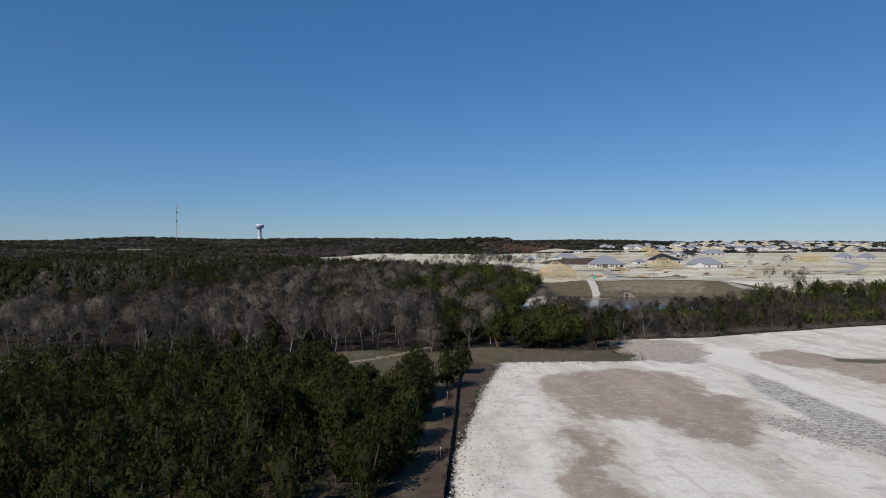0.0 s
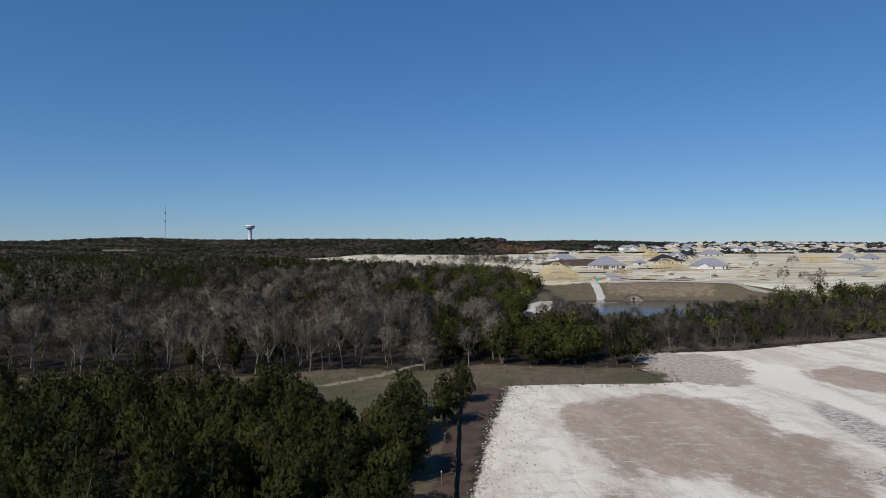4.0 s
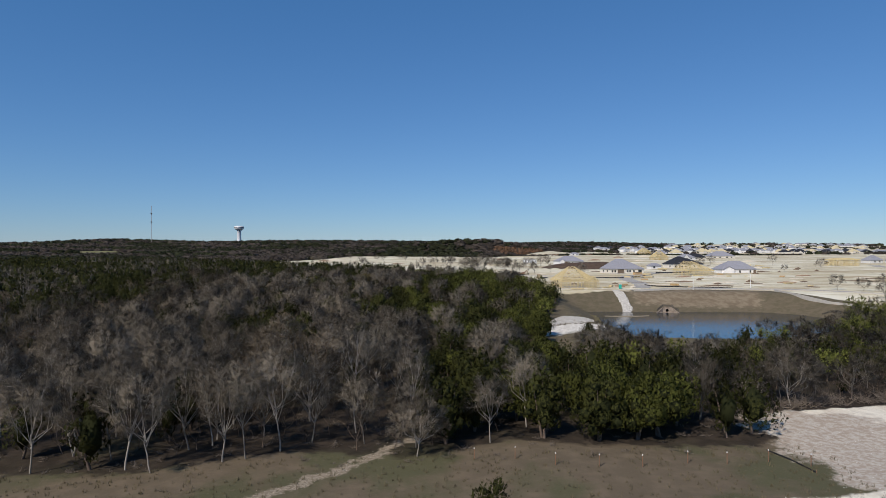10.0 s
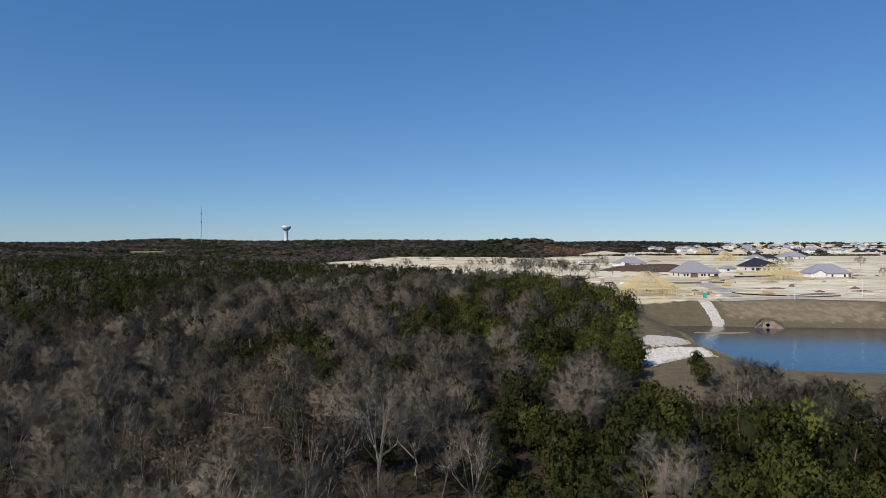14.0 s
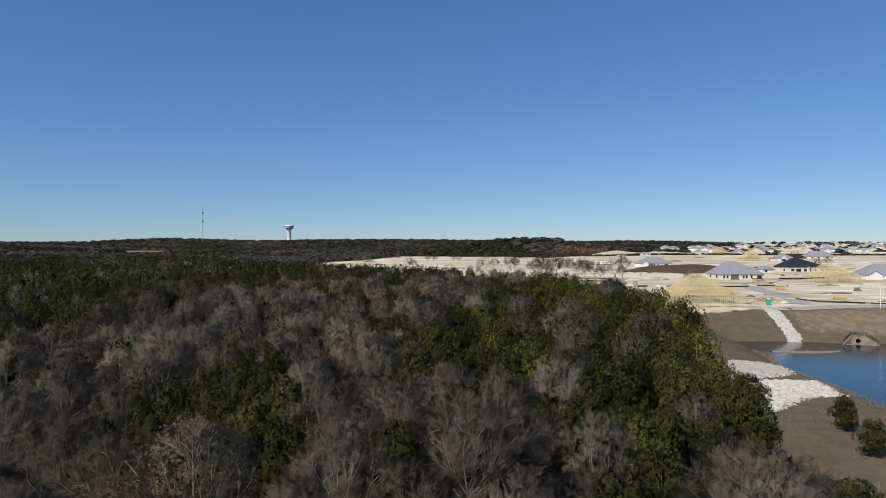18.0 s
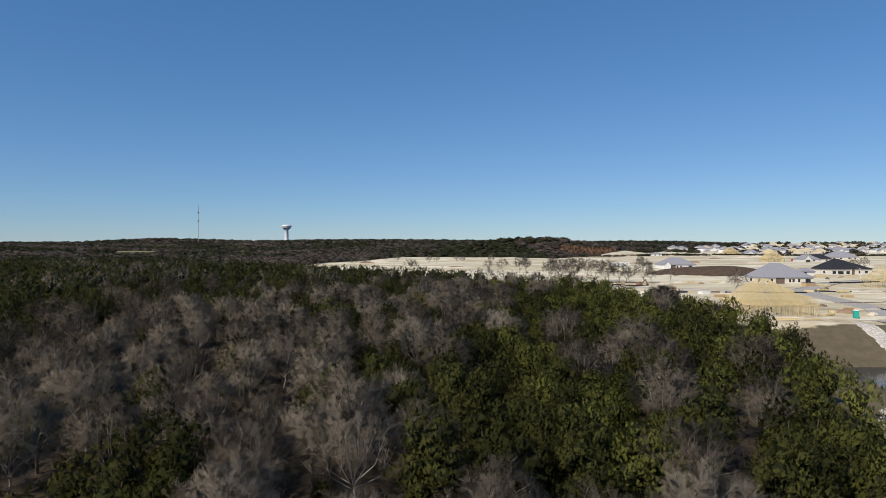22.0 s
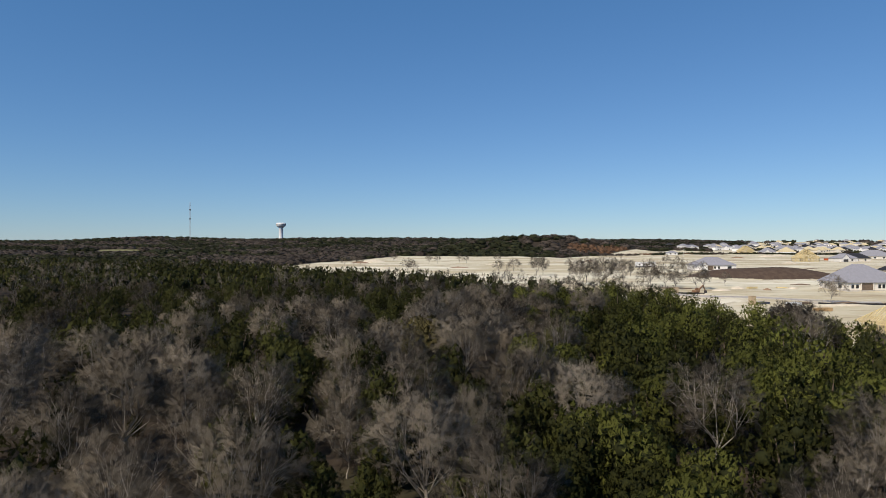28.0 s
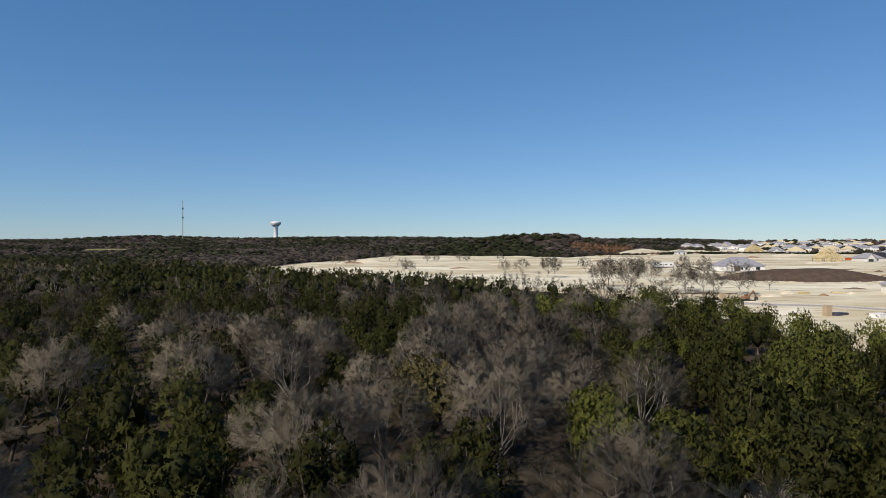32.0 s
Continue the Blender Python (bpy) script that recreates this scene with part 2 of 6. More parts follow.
def part(name, bm, mat, parent, label=""):
    """Links a bmesh as one mesh object under a thing or a part."""
    me = bpy.data.meshes.new(name)
    bm.to_mesh(me)
    bm.free()
    me.materials.append(mat)
    ob = new(name, me)
    ob.parent = parent
    if label:
        ob["label"] = label
    return ob


def box(x0, y0, z0, x1, y1, z1, bm=None):
    """A box between two corners."""
    bm = bm or bmesh.new()
    v = [bm.verts.new((x, y, z)) for z in (z0, z1) for x, y in ((x0, y0), (x1, y0), (x1, y1), (x0, y1))]
    for f in ((3, 2, 1, 0), (4, 5, 6, 7), (0, 1, 5, 4), (1, 2, 6, 5), (2, 3, 7, 6), (3, 0, 4, 7)):
        bm.faces.new([v[i] for i in f])
    return bm


def beam(a, b, w, h, bm=None):
    """A square-cut timber from a to b."""
    bm = bm or bmesh.new()
    a, b = Vector(a), Vector(b)
    d = (b - a).normalized()
    side = d.cross(Vector((0, 0, 1)))
    side = side.normalized() if side.length > 1e-4 else Vector((1, 0, 0))
    up = side.cross(d)
    v = [bm.verts.new(p + side * s * w / 2 + up * u * h / 2) for p in (a, b) for s, u in ((-1, -1), (1, -1), (1, 1), (-1, 1))]
    for f in ((3, 2, 1, 0), (4, 5, 6, 7), (0, 1, 5, 4), (1, 2, 6, 5), (2, 3, 7, 6), (3, 0, 4, 7)):
        bm.faces.new([v[i] for i in f])
    return bm


def prism(points, z0, z1, bm=None):
    """An upright slab over a plan of points."""
    bm = bm or bmesh.new()
    lo = [bm.verts.new((x, y, z0)) for x, y in points]
    hi = [bm.verts.new((x, y, z1)) for x, y in points]
    bm.faces.new(hi)
    bm.faces.new(lo[::-1])
    for i in range(len(lo)):
        j = (i + 1) % len(lo)
        bm.faces.new((lo[i], lo[j], hi[j], hi[i]))
    return bm


# ---- ground ----


def steps(*runs):
    """Coordinates from runs of (from, to, step)."""
    out = []
    for a, b, s in runs:
        out.extend(np.arange(a, b - 1e-6, s))
    out.append(runs[-1][1])
    return np.array(out)


gx = steps((-3600, -1000, 160), (-1000, -300, 40), (-300, -100, 8), (-100, 200, 2), (200, 300, 4), (300, 700, 20), (700, 1200, 60), (1200, 3600, 160))
gy = steps((-600, 0, 60), (0, 50, 5), (50, 370, 2), (370, 760, 4), (760, 1100, 12), (1100, 1700, 30), (1700, 3400, 60), (3400, 4900, 150))
GX, GY = np.meshgrid(gx, gy)
GXf, GYf = GX.ravel(), GY.ravel()
nx, ny = len(gx), len(gy)
idx = np.arange(nx * ny).reshape(ny, nx)
quads = np.stack([idx[:-1, :-1], idx[:-1, 1:], idx[1:, 1:], idx[1:, :-1]], -1).reshape(-1, 4)


def earth():
    m = bpy.data.materials.new("earth")
    m.use_nodes = True
    nt = m.node_tree
    n, li = nt.nodes, nt.links
    b = n["Principled BSDF"]
    b.inputs["Roughness"].default_value = 0.95
    b.inputs["Specular IOR Level"].default_value = 0.1
    geo = n.new("ShaderNodeNewGeometry")

    def noise_tex(scale, detail=5, rough=0.6, squeeze=None):
        t = n.new("ShaderNodeTexNoise")
        t.inputs["Scale"].default_value = scale
        t.inputs["Detail"].default_value = detail
        t.inputs["Roughness"].default_value = rough
        src = geo.outputs["Position"]
        if squeeze:
            mp = n.new("ShaderNodeMapping")
            mp.inputs["Rotation"].default_value = (0, 0, squeeze[0])
            mp.inputs["Scale"].default_value = squeeze[1]
            li.new(src, mp.inputs["Vector"])
            src = mp.outputs[0]
        li.new(src, t.inputs["Vector"])
        return t.outputs["Fac"]

    def blend(fac, a, c):
        mx = n.new("ShaderNodeMix")
        mx.data_type = "RGBA"
        for key, v in (("Factor", fac), ("A", a), ("B", c)):
            if isinstance(v, tuple):
                mx.inputs[key].default_value = (*v, 1)
            elif isinstance(v, float):
                mx.inputs[key].default_value = v
            else:
                li.new(v, mx.inputs[key])
        return mx.outputs["Result"]

    def ramp(v, lo, hi, top=1.0, low=0.0):
        r = n.new("ShaderNodeMapRange")
        r.interpolation_type = "SMOOTHSTEP"
        r.inputs["From Min"].default_value, r.inputs["From Max"].default_value = lo, hi
        r.inputs["To Min"].default_value, r.inputs["To Max"].default_value = low, top
        li.new(v, r.inputs["Value"])
        return r.outputs[0]

    def region(name, noise_out, sway, soft):
        """Where the named field is above zero, with a ragged edge."""
        at = n.new("ShaderNodeAttribute")
        at.attribute_name = name
        ma = n.new("ShaderNodeMath")
        ma.operation = "MULTIPLY_ADD"
        li.new(noise_out, ma.inputs[0])
        ma.inputs[1].default_value = sway
        li.new(at.outputs["Fac"], ma.inputs[2])
        return ramp(ma.outputs[0], sway * 0.5 - soft, sway * 0.5 + soft)

    n1, n2, n3 = noise_tex(0.05), noise_tex(0.35), noise_tex(3.0, 4)
    fine = noise_tex(9.0, 3)
    streak = noise_tex(0.12, 6, 0.65, (0.5, (1.0, 0.25, 1.0)))
    streak_field = noise_tex(0.024, 7, 0.65, (0.15, (0.5, 1.1, 1.0)))
    # leaf litter, its colour darkened to carry the shade between crowns
    shaded_litter = blend(ramp(n2, 0.35, 0.65), (0.030, 0.024, 0.018), (0.052, 0.040, 0.030))
    shaded_litter = blend(ramp(n1, 0.5, 0.7, 0.6), shaded_litter, (0.052, 0.050, 0.027))
    grass = blend(ramp(n2, 0.3, 0.6), (0.156, 0.121, 0.083), (0.122, 0.096, 0.065))
    grass = blend(ramp(n1, 0.45, 0.58, 0.8), grass, (0.080, 0.082, 0.042))
    grass = blend(ramp(n3, 0.55, 0.7, 0.5), grass, (0.15, 0.118, 0.085))
    bank = blend(ramp(n2, 0.35, 0.65), (0.138, 0.111, 0.075), (0.102, 0.088, 0.055))
    bank = blend(ramp(n3, 0.5, 0.75, 0.5), bank, (0.155, 0.125, 0.090))
    caliche = blend(ramp(streak, 0.40, 0.64), (0.755, 0.70, 0.585), (0.58, 0.51, 0.41))
    ruts = noise_tex(0.5, 5, 0.7, (0.25, (1.6, 0.12, 1.0)))
    caliche = blend(ramp(ruts, 0.57, 0.66, 0.4), caliche, (0.46, 0.40, 0.335))
    clod = noise_tex(1.1, 6, 0.75)
    caliche = blend(ramp(clod, 0.58, 0.66, 0.55), caliche, (0.47, 0.41, 0.345))
    caliche = blend(ramp(clod, 0.43, 0.36, 0.6), caliche, (0.83, 0.785, 0.675))
    caliche = blend(ramp(noise_tex(0.22, 7, 0.7), 0.5, 0.62, 0.6), caliche, (0.50, 0.445, 0.38))
    caliche = blend(ramp(n3, 0.55, 0.75, 0.5), caliche, (0.76, 0.72, 0.64))
    caliche = blend(ramp(fine, 0.6, 0.72, 0.55), caliche, (0.36, 0.31, 0.26))
    pink = blend(ramp(streak, 0.35, 0.62), (0.43, 0.335, 0.26), (0.33, 0.255, 0.195))
    pink = blend(ramp(n3, 0.55, 0.72, 0.5), pink, (0.48, 0.40, 0.34))
    pink = blend(ramp(noise_tex(0.45, 7, 0.72), 0.5, 0.64, 0.6), pink, (0.50, 0.425, 0.345))
    pink = blend(ramp(noise_tex(1.6, 5, 0.7), 0.58, 0.68, 0.6), pink, (0.24, 0.18, 0.135))
    pink = blend(ramp(clod, 0.42, 0.35, 0.7), pink, (0.60, 0.53, 0.45))
    pink = blend(ramp(ruts, 0.56, 0.68, 0.3), pink, (0.52, 0.45, 0.37))
    field = blend(ramp(streak_field, 0.36, 0.60), (0.65, 0.61, 0.47), (0.48, 0.415, 0.28))
    stripe = noise_tex(0.028, 7, 0.68, (-0.1, (0.4, 1.3, 1.0)))
    field = blend(ramp(stripe, 0.53, 0.63, 0.75), field, (0.34, 0.265, 0.165))
    field = blend(ramp(stripe, 0.46, 0.38, 0.7), field, (0.76, 0.72, 0.60))
    field = blend(ramp(n2, 0.55, 0.75, 0.5), field, (0.66, 0.61, 0.48))
    wheel = n.new("ShaderNodeMath")
    wheel.operation = "COMPARE"
    wheel.inputs[1].default_value, wheel.inputs[2].default_value = 0.5, 0.012
    li.new(noise_tex(0.022, 2, 0.5, (0.2, (0.6, 1.3, 1.0))), wheel.inputs[0])
    worn = n.new("ShaderNodeMath")
    worn.operation = "MULTIPLY"
    li.new(wheel.outputs[0], worn.inputs[0])
    li.new(ramp(n2, 0.35, 0.6, 0.75), worn.inputs[1])
    field = blend(worn.outputs[0], field, (0.34, 0.275, 0.19))
    field = blend(ramp(n1, 0.58, 0.7, 0.5), field, (0.38, 0.295, 0.185))
    pad = blend(region("pink", noise_tex(0.13, 9, 0.75, (0.25, (1.0, 0.6, 1.0))), 20.0, 1.6), caliche, pink)
    col = shaded_litter
    col = blend(region("clearing", n2, 6.0, 1.0), col, grass)
    col = blend(region("pale_field", n2, 8.0, 2.0), col, field)
    col = blend(region("bank", n2, 3.0, 0.6), col, bank)
    eroded = blend(ramp(n2, 0.4, 0.62), (0.165, 0.127, 0.086), (0.225, 0.182, 0.126))
    col = blend(region("eroded", n2, 12.0, 2.0), col, eroded)
    pasture = blend(ramp(n1, 0.4, 0.6), (0.15, 0.15, 0.065), (0.21, 0.19, 0.095))
    col = blend(region("pasture", n2, 8.0, 2.0), col, pasture)
    col = blend(region("pad", n2, 2.5, 0.35), col, pad)
    grey = blend(ramp(noise_tex(0.9, 7, 0.75, (0.05, (2.2, 0.3, 1.0))), 0.42, 0.58), (0.25, 0.225, 0.195), (0.48, 0.44, 0.39))
    col = blend(region("tracks", streak, 14.0, 2.0), col, grey)
    scrape = noise_tex(0.35, 7, 0.72, (0.95, (0.35, 2.4, 1.0)))
    dragged = n.new("ShaderNodeMath")
    dragged.operation = "MULTIPLY"
    li.new(ramp(scrape, 0.56, 0.68, 0.45), dragged.inputs[0])
    li.new(region("pad", n2, 2.5, 0.35), dragged.inputs[1])
    col = blend(dragged.outputs[0], col, (0.40, 0.335, 0.275))
    pale = n.new("ShaderNodeMath")
    pale.operation = "MULTIPLY"
    li.new(ramp(scrape, 0.42, 0.33, 0.45), pale.inputs[0])
    li.new(region("pad", n2, 2.5, 0.35), pale.inputs[1])
    col = blend(pale.outputs[0], col, (0.78, 0.73, 0.62))
    col = blend(region("crumbs", clod, 5.0, 0.8), col, blend(ramp(noise_tex(2.4, 5, 0.7, (1.0, (0.5, 1.6, 1.0))), 0.47, 0.56), (0.56, 0.52, 0.455), (0.25, 0.22, 0.19)))
    col = blend(region("ditch", n2, 2.0, 0.6), col, (0.13, 0.12, 0.07))
    col = blend(region("haul", n2, 4.0, 1.0), col, blend(ramp(n3, 0.4, 0.65), (0.79, 0.74, 0.63), (0.67, 0.615, 0.51)))
    mixed = blend(ramp(clod, 0.42, 0.58), (0.35, 0.285, 0.225), (0.47, 0.42, 0.355))
    col = blend(region("mixed", noise_tex(0.18, 7, 0.7), 16.0, 1.2), col, mixed)
    creek = blend(ramp(n3, 0.4, 0.6), (0.30, 0.25, 0.19), (0.19, 0.155, 0.11))
    col = blend(region("creek", noise_tex(0.6, 5, 0.7), 3.6, 0.3), col, creek)
    soil = blend(ramp(n2, 0.4, 0.7), (0.075, 0.052, 0.04), (0.105, 0.075, 0.055))
    col = blend(region("soil", n2, 2.5, 0.4), col, soil)
    li.new(col, b.inputs["Base Color"])
    bp = n.new("ShaderNodeBump")
    bp.inputs["Strength"].default_value = 0.4
    bp.inputs["Distance"].default_value = 0.22
    li.new(n3, bp.inputs["Height"])
    li.new(bp.outputs[0], b.inputs["Normal"])
    return m


SOIL_STRIP = ((4.6, 60), (5.6, 74), (9, 88), (14.5, 112), (21.8, 137), (16, 141), (12, 126), (8, 104), (2, 66))
STOCKPILE = tuple((178 + 44 * math.cos(a * 0.5236), 590 + 17 * math.sin(a * 0.5236)) for a in range(12))
FAR_FIELD = ((430, 1385), (700, 1335), (1100, 1105), (1800, 1500), (2700, 2900), (1420, 2950), (900, 2060), (560, 1640))
HAUL = ((66, 158), (78, 157), (88, 154), (81, 136), (78.6, 126), (76.5, 109), (76.3, 93), (76, 70), (70.5, 70), (71.8, 88), (72.3, 105), (72.3, 122), (71, 138), (66, 150))
ERODED = ((118, 358), (150, 362), (176, 352), (168, 337), (135, 342), (117, 346))
PASTURE = ((-590, 1400), (-530, 1430), (-590, 1560), (-670, 1560))
# wedge fitted to the camera's view, where crowns shrink to bare the pasture
SIGHT_WEDGE = ((-430, 1000), (-350, 1000), (-500, 1430), (-590, 1400), (-640, 1420), (-720, 1470), (-690, 1400))
FAR_CLEARING = ((-690, 1450), (-650, 1410), (-690, 1480), (-730, 1510))
TRACKS = ((69.8, 120), (72.0, 114), (71.0, 103), (70.7, 94), (70.9, 86), (70, 66), (60, 66), (62.4, 76.5), (62, 85), (63.1, 97), (64.9, 109.5))
CRUMBS = ((54.8, 92), (60, 90), (61, 81), (60, 74), (55.5, 80), (53.5, 86))
DITCH = ((101, 141), (111, 136), (118, 136), (117, 133), (105, 131.5), (99.5, 136))
PATCH = ((45.2, 75.3), (48.6, 76.3), (43.5, 66), (40.7, 67))
MIXED = ((59.7, 168.6), (57, 160), (56, 150), (55, 141), (58, 137), (67, 135), (71, 142), (77, 150), (78.5, 158), (79, 164), (74, 168), (66, 171))
CREEK_LINE = ((-11.3, 141), (-9.6, 142), (-7.6, 145), (-4.8, 146.6), (-3.4, 149.6), (-0.4, 151), (1.2, 154.6), (4.2, 156.4), (5.4, 160), (9, 163))
CREEK = tuple((x - 0.75, y + 0.55) for x, y in CREEK_LINE) + tuple((x + 0.75, y - 0.55) for x, y in reversed(CREEK_LINE))
M_EARTH = earth()
me = mesh_of("ground", np.stack([GXf, GYf, land(GXf, GYf)], -1), quads, [M_EARTH], smooth=True)


def field_attribute(mesh, name, polys, x, y):
    d = np.full(x.shape, -60.0)
    for p in polys:
        d = np.maximum(d, edge_distance(p, x, y))
    mesh.attributes.new(name, "FLOAT", "POINT").data.foreach_set("value", np.clip(d, -60, 60).astype(np.float32))


for name, polys in (("pad", [PAD]), ("haul", [HAUL]), ("eroded", [ERODED]), ("pasture", [PASTURE]), ("pale_field", [FIELD, FAR_FIELD, FAR_CLEARING]), ("bank", [BANK]), ("clearing", [CLEARING]), ("pink", [PINK, PINK_FAR, PATCH]), ("soil", [SOIL_STRIP, STOCKPILE]), ("tracks", [TRACKS]), ("crumbs", [CRUMBS, TRACKS]), ("ditch", [DITCH]), ("mixed", [MIXED]), ("creek", [CREEK])):
    field_attribute(me, name, polys, GXf, GYf)
tagged(new("ground", me), "rolling pale caliche, grass and woodland soil ground", "ground", kind="structure")

# pond
M_WATER = bpy.data.materials.new("pond_water")
M_WATER.use_nodes = True
wn = M_WATER.node_tree
wb = wn.nodes["Principled BSDF"]
wb.inputs["Base Color"].default_value = (0.012, 0.022, 0.03, 1)
wb.inputs["Roughness"].default_value = 0.06
wb.inputs["IOR"].default_value = 1.33
wtx = wn.nodes.new("ShaderNodeTexNoise")
wtx.inputs["Scale"].default_value = 1.2
wtx.inputs["Detail"].default_value = 3
wgeo = wn.nodes.new("ShaderNodeNewGeometry")
wn.links.new(wgeo.outputs["Position"], wtx.inputs["Vector"])
wbp = wn.nodes.new("ShaderNodeBump")
wbp.inputs["Strength"].default_value = 0.25
wbp.inputs["Distance"].default_value = 0.15
wn.links.new(wtx.outputs["Fac"], wbp.inputs["Height"])
wn.links.new(wbp.outputs[0], wb.inputs["Normal"])
cx, cy = sum(p[0] for p in POND) / len(POND), sum(p[1] for p in POND) / len(POND)
bm = bmesh.new()
bm.faces.new([bm.verts.new((cx + (x - cx) * 1.06, cy + (y - cy) * 1.06, -0.8)) for x, y in POND])
me = bpy.data.meshes.new("water")
bm.to_mesh(me)
bm.free()
me.materials.append(M_WATER)
tagged(new("water", me), "calm blue retention pond water below grassy banks", "pond", kind="structure")

# ---- trees ----


class Shape:
    """Collects points, the directions they face, where they lie on a fan of twigs, and triangles."""

    def __init__(self):
        self.v, self.n, self.u, self.f, self.s = [], [], [], [], []

    def add(self, pts, tris, slot=0, facing=None, fan=None):
        o = len(self.v)
        self.v.extend(pts)
        self.n.extend(facing or [(0.0, 0.0, 1.0)] * len(pts))
        self.u.extend(fan or [(0.0, 0.0)] * len(pts))
        self.f.extend([(a + o, b + o, c + o) for a, b, c in tris])
        self.s.extend([slot] * len(tris))

    def leaf(self, a, b, c, out, slot, fan=None):
        """One triangle that faces out."""
        if (b - a).cross(c - a).dot(out) < 0:
            b, c = c, b
        self.add([tuple(a), tuple(b), tuple(c)], [(0, 1, 2)], slot, [tuple(out)] * 3, fan)

    def arrays(self):
        return np.concatenate([np.array(self.v, float), np.array(self.n, float), np.array(self.u, float)], 1), np.array(self.f, int), np.array(self.s, int)


FAN = [(0.0, 0.0), (0.0, 1.0), (1.0, 1.0)]


def tube(shape, pts, radii, sides, slot):
    rings, facing, tris = [], [], []
    for i, p in enumerate(pts):
        d = (pts[min(i + 1, len(pts) - 1)] - pts[max(i - 1, 0)]).normalized()
        a = d.orthogonal().normalized()
        b = d.cross(a)
        for k in range(sides):
            t = 6.2832 * k / sides
            r = a * math.cos(t) + b * math.sin(t)
            rings.append(tuple(p + r * radii[i]))
            facing.append(tuple(r))
    for i in range(len(pts) - 1):
        for k in range(sides):
            q, r = i * sides + k, i * sides + (k + 1) % sides
            tris += [(q, r, r + sides), (q, r + sides, q + sides)]
    shape.add(rings, tris, slot, facing)


def ribbon(shape, p, d, length, w, rng, slot, out=None):
    """A twig: a long thin triangle."""
    a = d.cross(Vector((rng.uniform(-1, 1), rng.uniform(-1, 1), rng.uniform(-1, 1)))).normalized() * w / 2
    if out is None:
        shape.add([tuple(p - a), tuple(p + a), tuple(p + d * length)], [(0, 1, 2)], slot)
    else:
        shape.leaf(p - a, p + a, p + d * length, out, slot)


def rand_dir(rng, low=-1.0):
    z = rng.uniform(low, 1)
    a = rng.uniform(0, 6.2832)
    r = math.sqrt(max(0, 1 - z * z))
    return Vector((r * math.cos(a), r * math.sin(a), z))


def bare_tree(seed, height, radius, lumps, subs, twigs, fans, twig_w, sides=4, leaves=0, leaf=0.14, slim=False, spread=0.26):
    """A leafless tree: tapered trunk, forking pale limbs, and rounded heads of fine twigs that fan outwards. Slots: 0 twigs, 1 bark, 2 dry leaves, 3 fans of fine twigs."""
    rng = random.Random(seed)
    sh = Shape()
    lean = Vector((rng.uniform(-0.12, 0.12), rng.uniform(-0.12, 0.12), 1)).normalized()
    n = 4 if sides > 3 else 2
    top = height * (rng.uniform(0.36, 0.46) if slim else rng.uniform(0.28, 0.38))
    trunk, p = [], Vector((0, 0, -0.4))
    for i in range(n + 1):
        trunk.append(p.copy())
        p = p + lean * (top + 0.4) / n + Vector((rng.uniform(-0.2, 0.2), rng.uniform(-0.2, 0.2), 0))
    r0 = height * (0.0085 if slim else 0.0125)
    tube(sh, trunk, [r0 * (1.25 - 0.55 * i / n) for i in range(n + 1)], max(sides, 3), 1)
    centre = Vector((0, 0, height * (0.61 if slim else 0.57))) + Vector((lean.x, lean.y, 0)) * height * 0.5
    dome = Vector((radius, radius, height * (0.40 if slim else 0.43)))
    turn = rng.uniform(0, 6.28)
    heads = []
    for k in range(lumps):
        z = 1 - (k + rng.uniform(0.2, 0.6)) / lumps * (1.05 if slim else 1.15)
        a = turn + k * 2.4 + rng.uniform(-0.35, 0.35)
        q = math.sqrt(max(0, 1 - z * z))
        heads.append((Vector((q * math.cos(a), q * math.sin(a), z)), rng.uniform(0.82, 1.12)))
    for d, reach in heads:
        lr = radius * rng.uniform(0.40, 0.54)
        head = centre + Vector((d.x * dome.x, d.y * dome.y, d.z * dome.z)) * 0.62 * reach
        start = trunk[0].lerp(trunk[-1], rng.uniform(0.62, 1.0))
        mid = start.lerp(head, 0.5) + Vector((d.x, d.y, -0.3)) * radius * 0.16 + rand_dir(rng) * height * 0.035
        pts = [start, mid, head]
        tube(sh, pts, [r0 * 0.55, r0 * 0.36, r0 * 0.16], sides, 1)
        for j in range(subs):
            u = rng.uniform(0.5, 1.0) * 2
            i = min(int(u), 1)
            a = pts[i].lerp(pts[i + 1], min(u - i, 1.0))
            e = (rand_dir(rng) + d * 0.75 + Vector((0, 0, 0.35))).normalized()
            end = head + e * lr * rng.uniform(0.7, 1.05)
            kink = a.lerp(end, 0.5) + rand_dir(rng) * lr * 0.16
            run = [a, kink, end] if sides > 3 else [a, end]
            tube(sh, run, [r0 * 0.2, r0 * 0.13, r0 * 0.05] if sides > 3 else [r0 * 0.2, r0 * 0.06], 3, 1)
            for w in range(twigs + fans):
                b = (a.lerp(kink, rng.random()) if rng.random() < 0.25 else kink.lerp(end, rng.random())) if sides > 3 else a.lerp(end, rng.uniform(0.3, 1.0))
                out = (b - head + d * lr * 0.35).normalized()
                td = (out * 0.7 + rand_dir(rng) * 0.85 + Vector((0, 0, 0.2))).normalized()
                face = (Vector(((b.x - centre.x) / dome.x, (b.y - centre.y) / dome.y, (b.z - centre.z) / dome.z)) * 1.1 + out * 0.5 + rand_dir(rng) * 0.18).normalized()
                ln = lr * rng.uniform(0.3, 0.62)
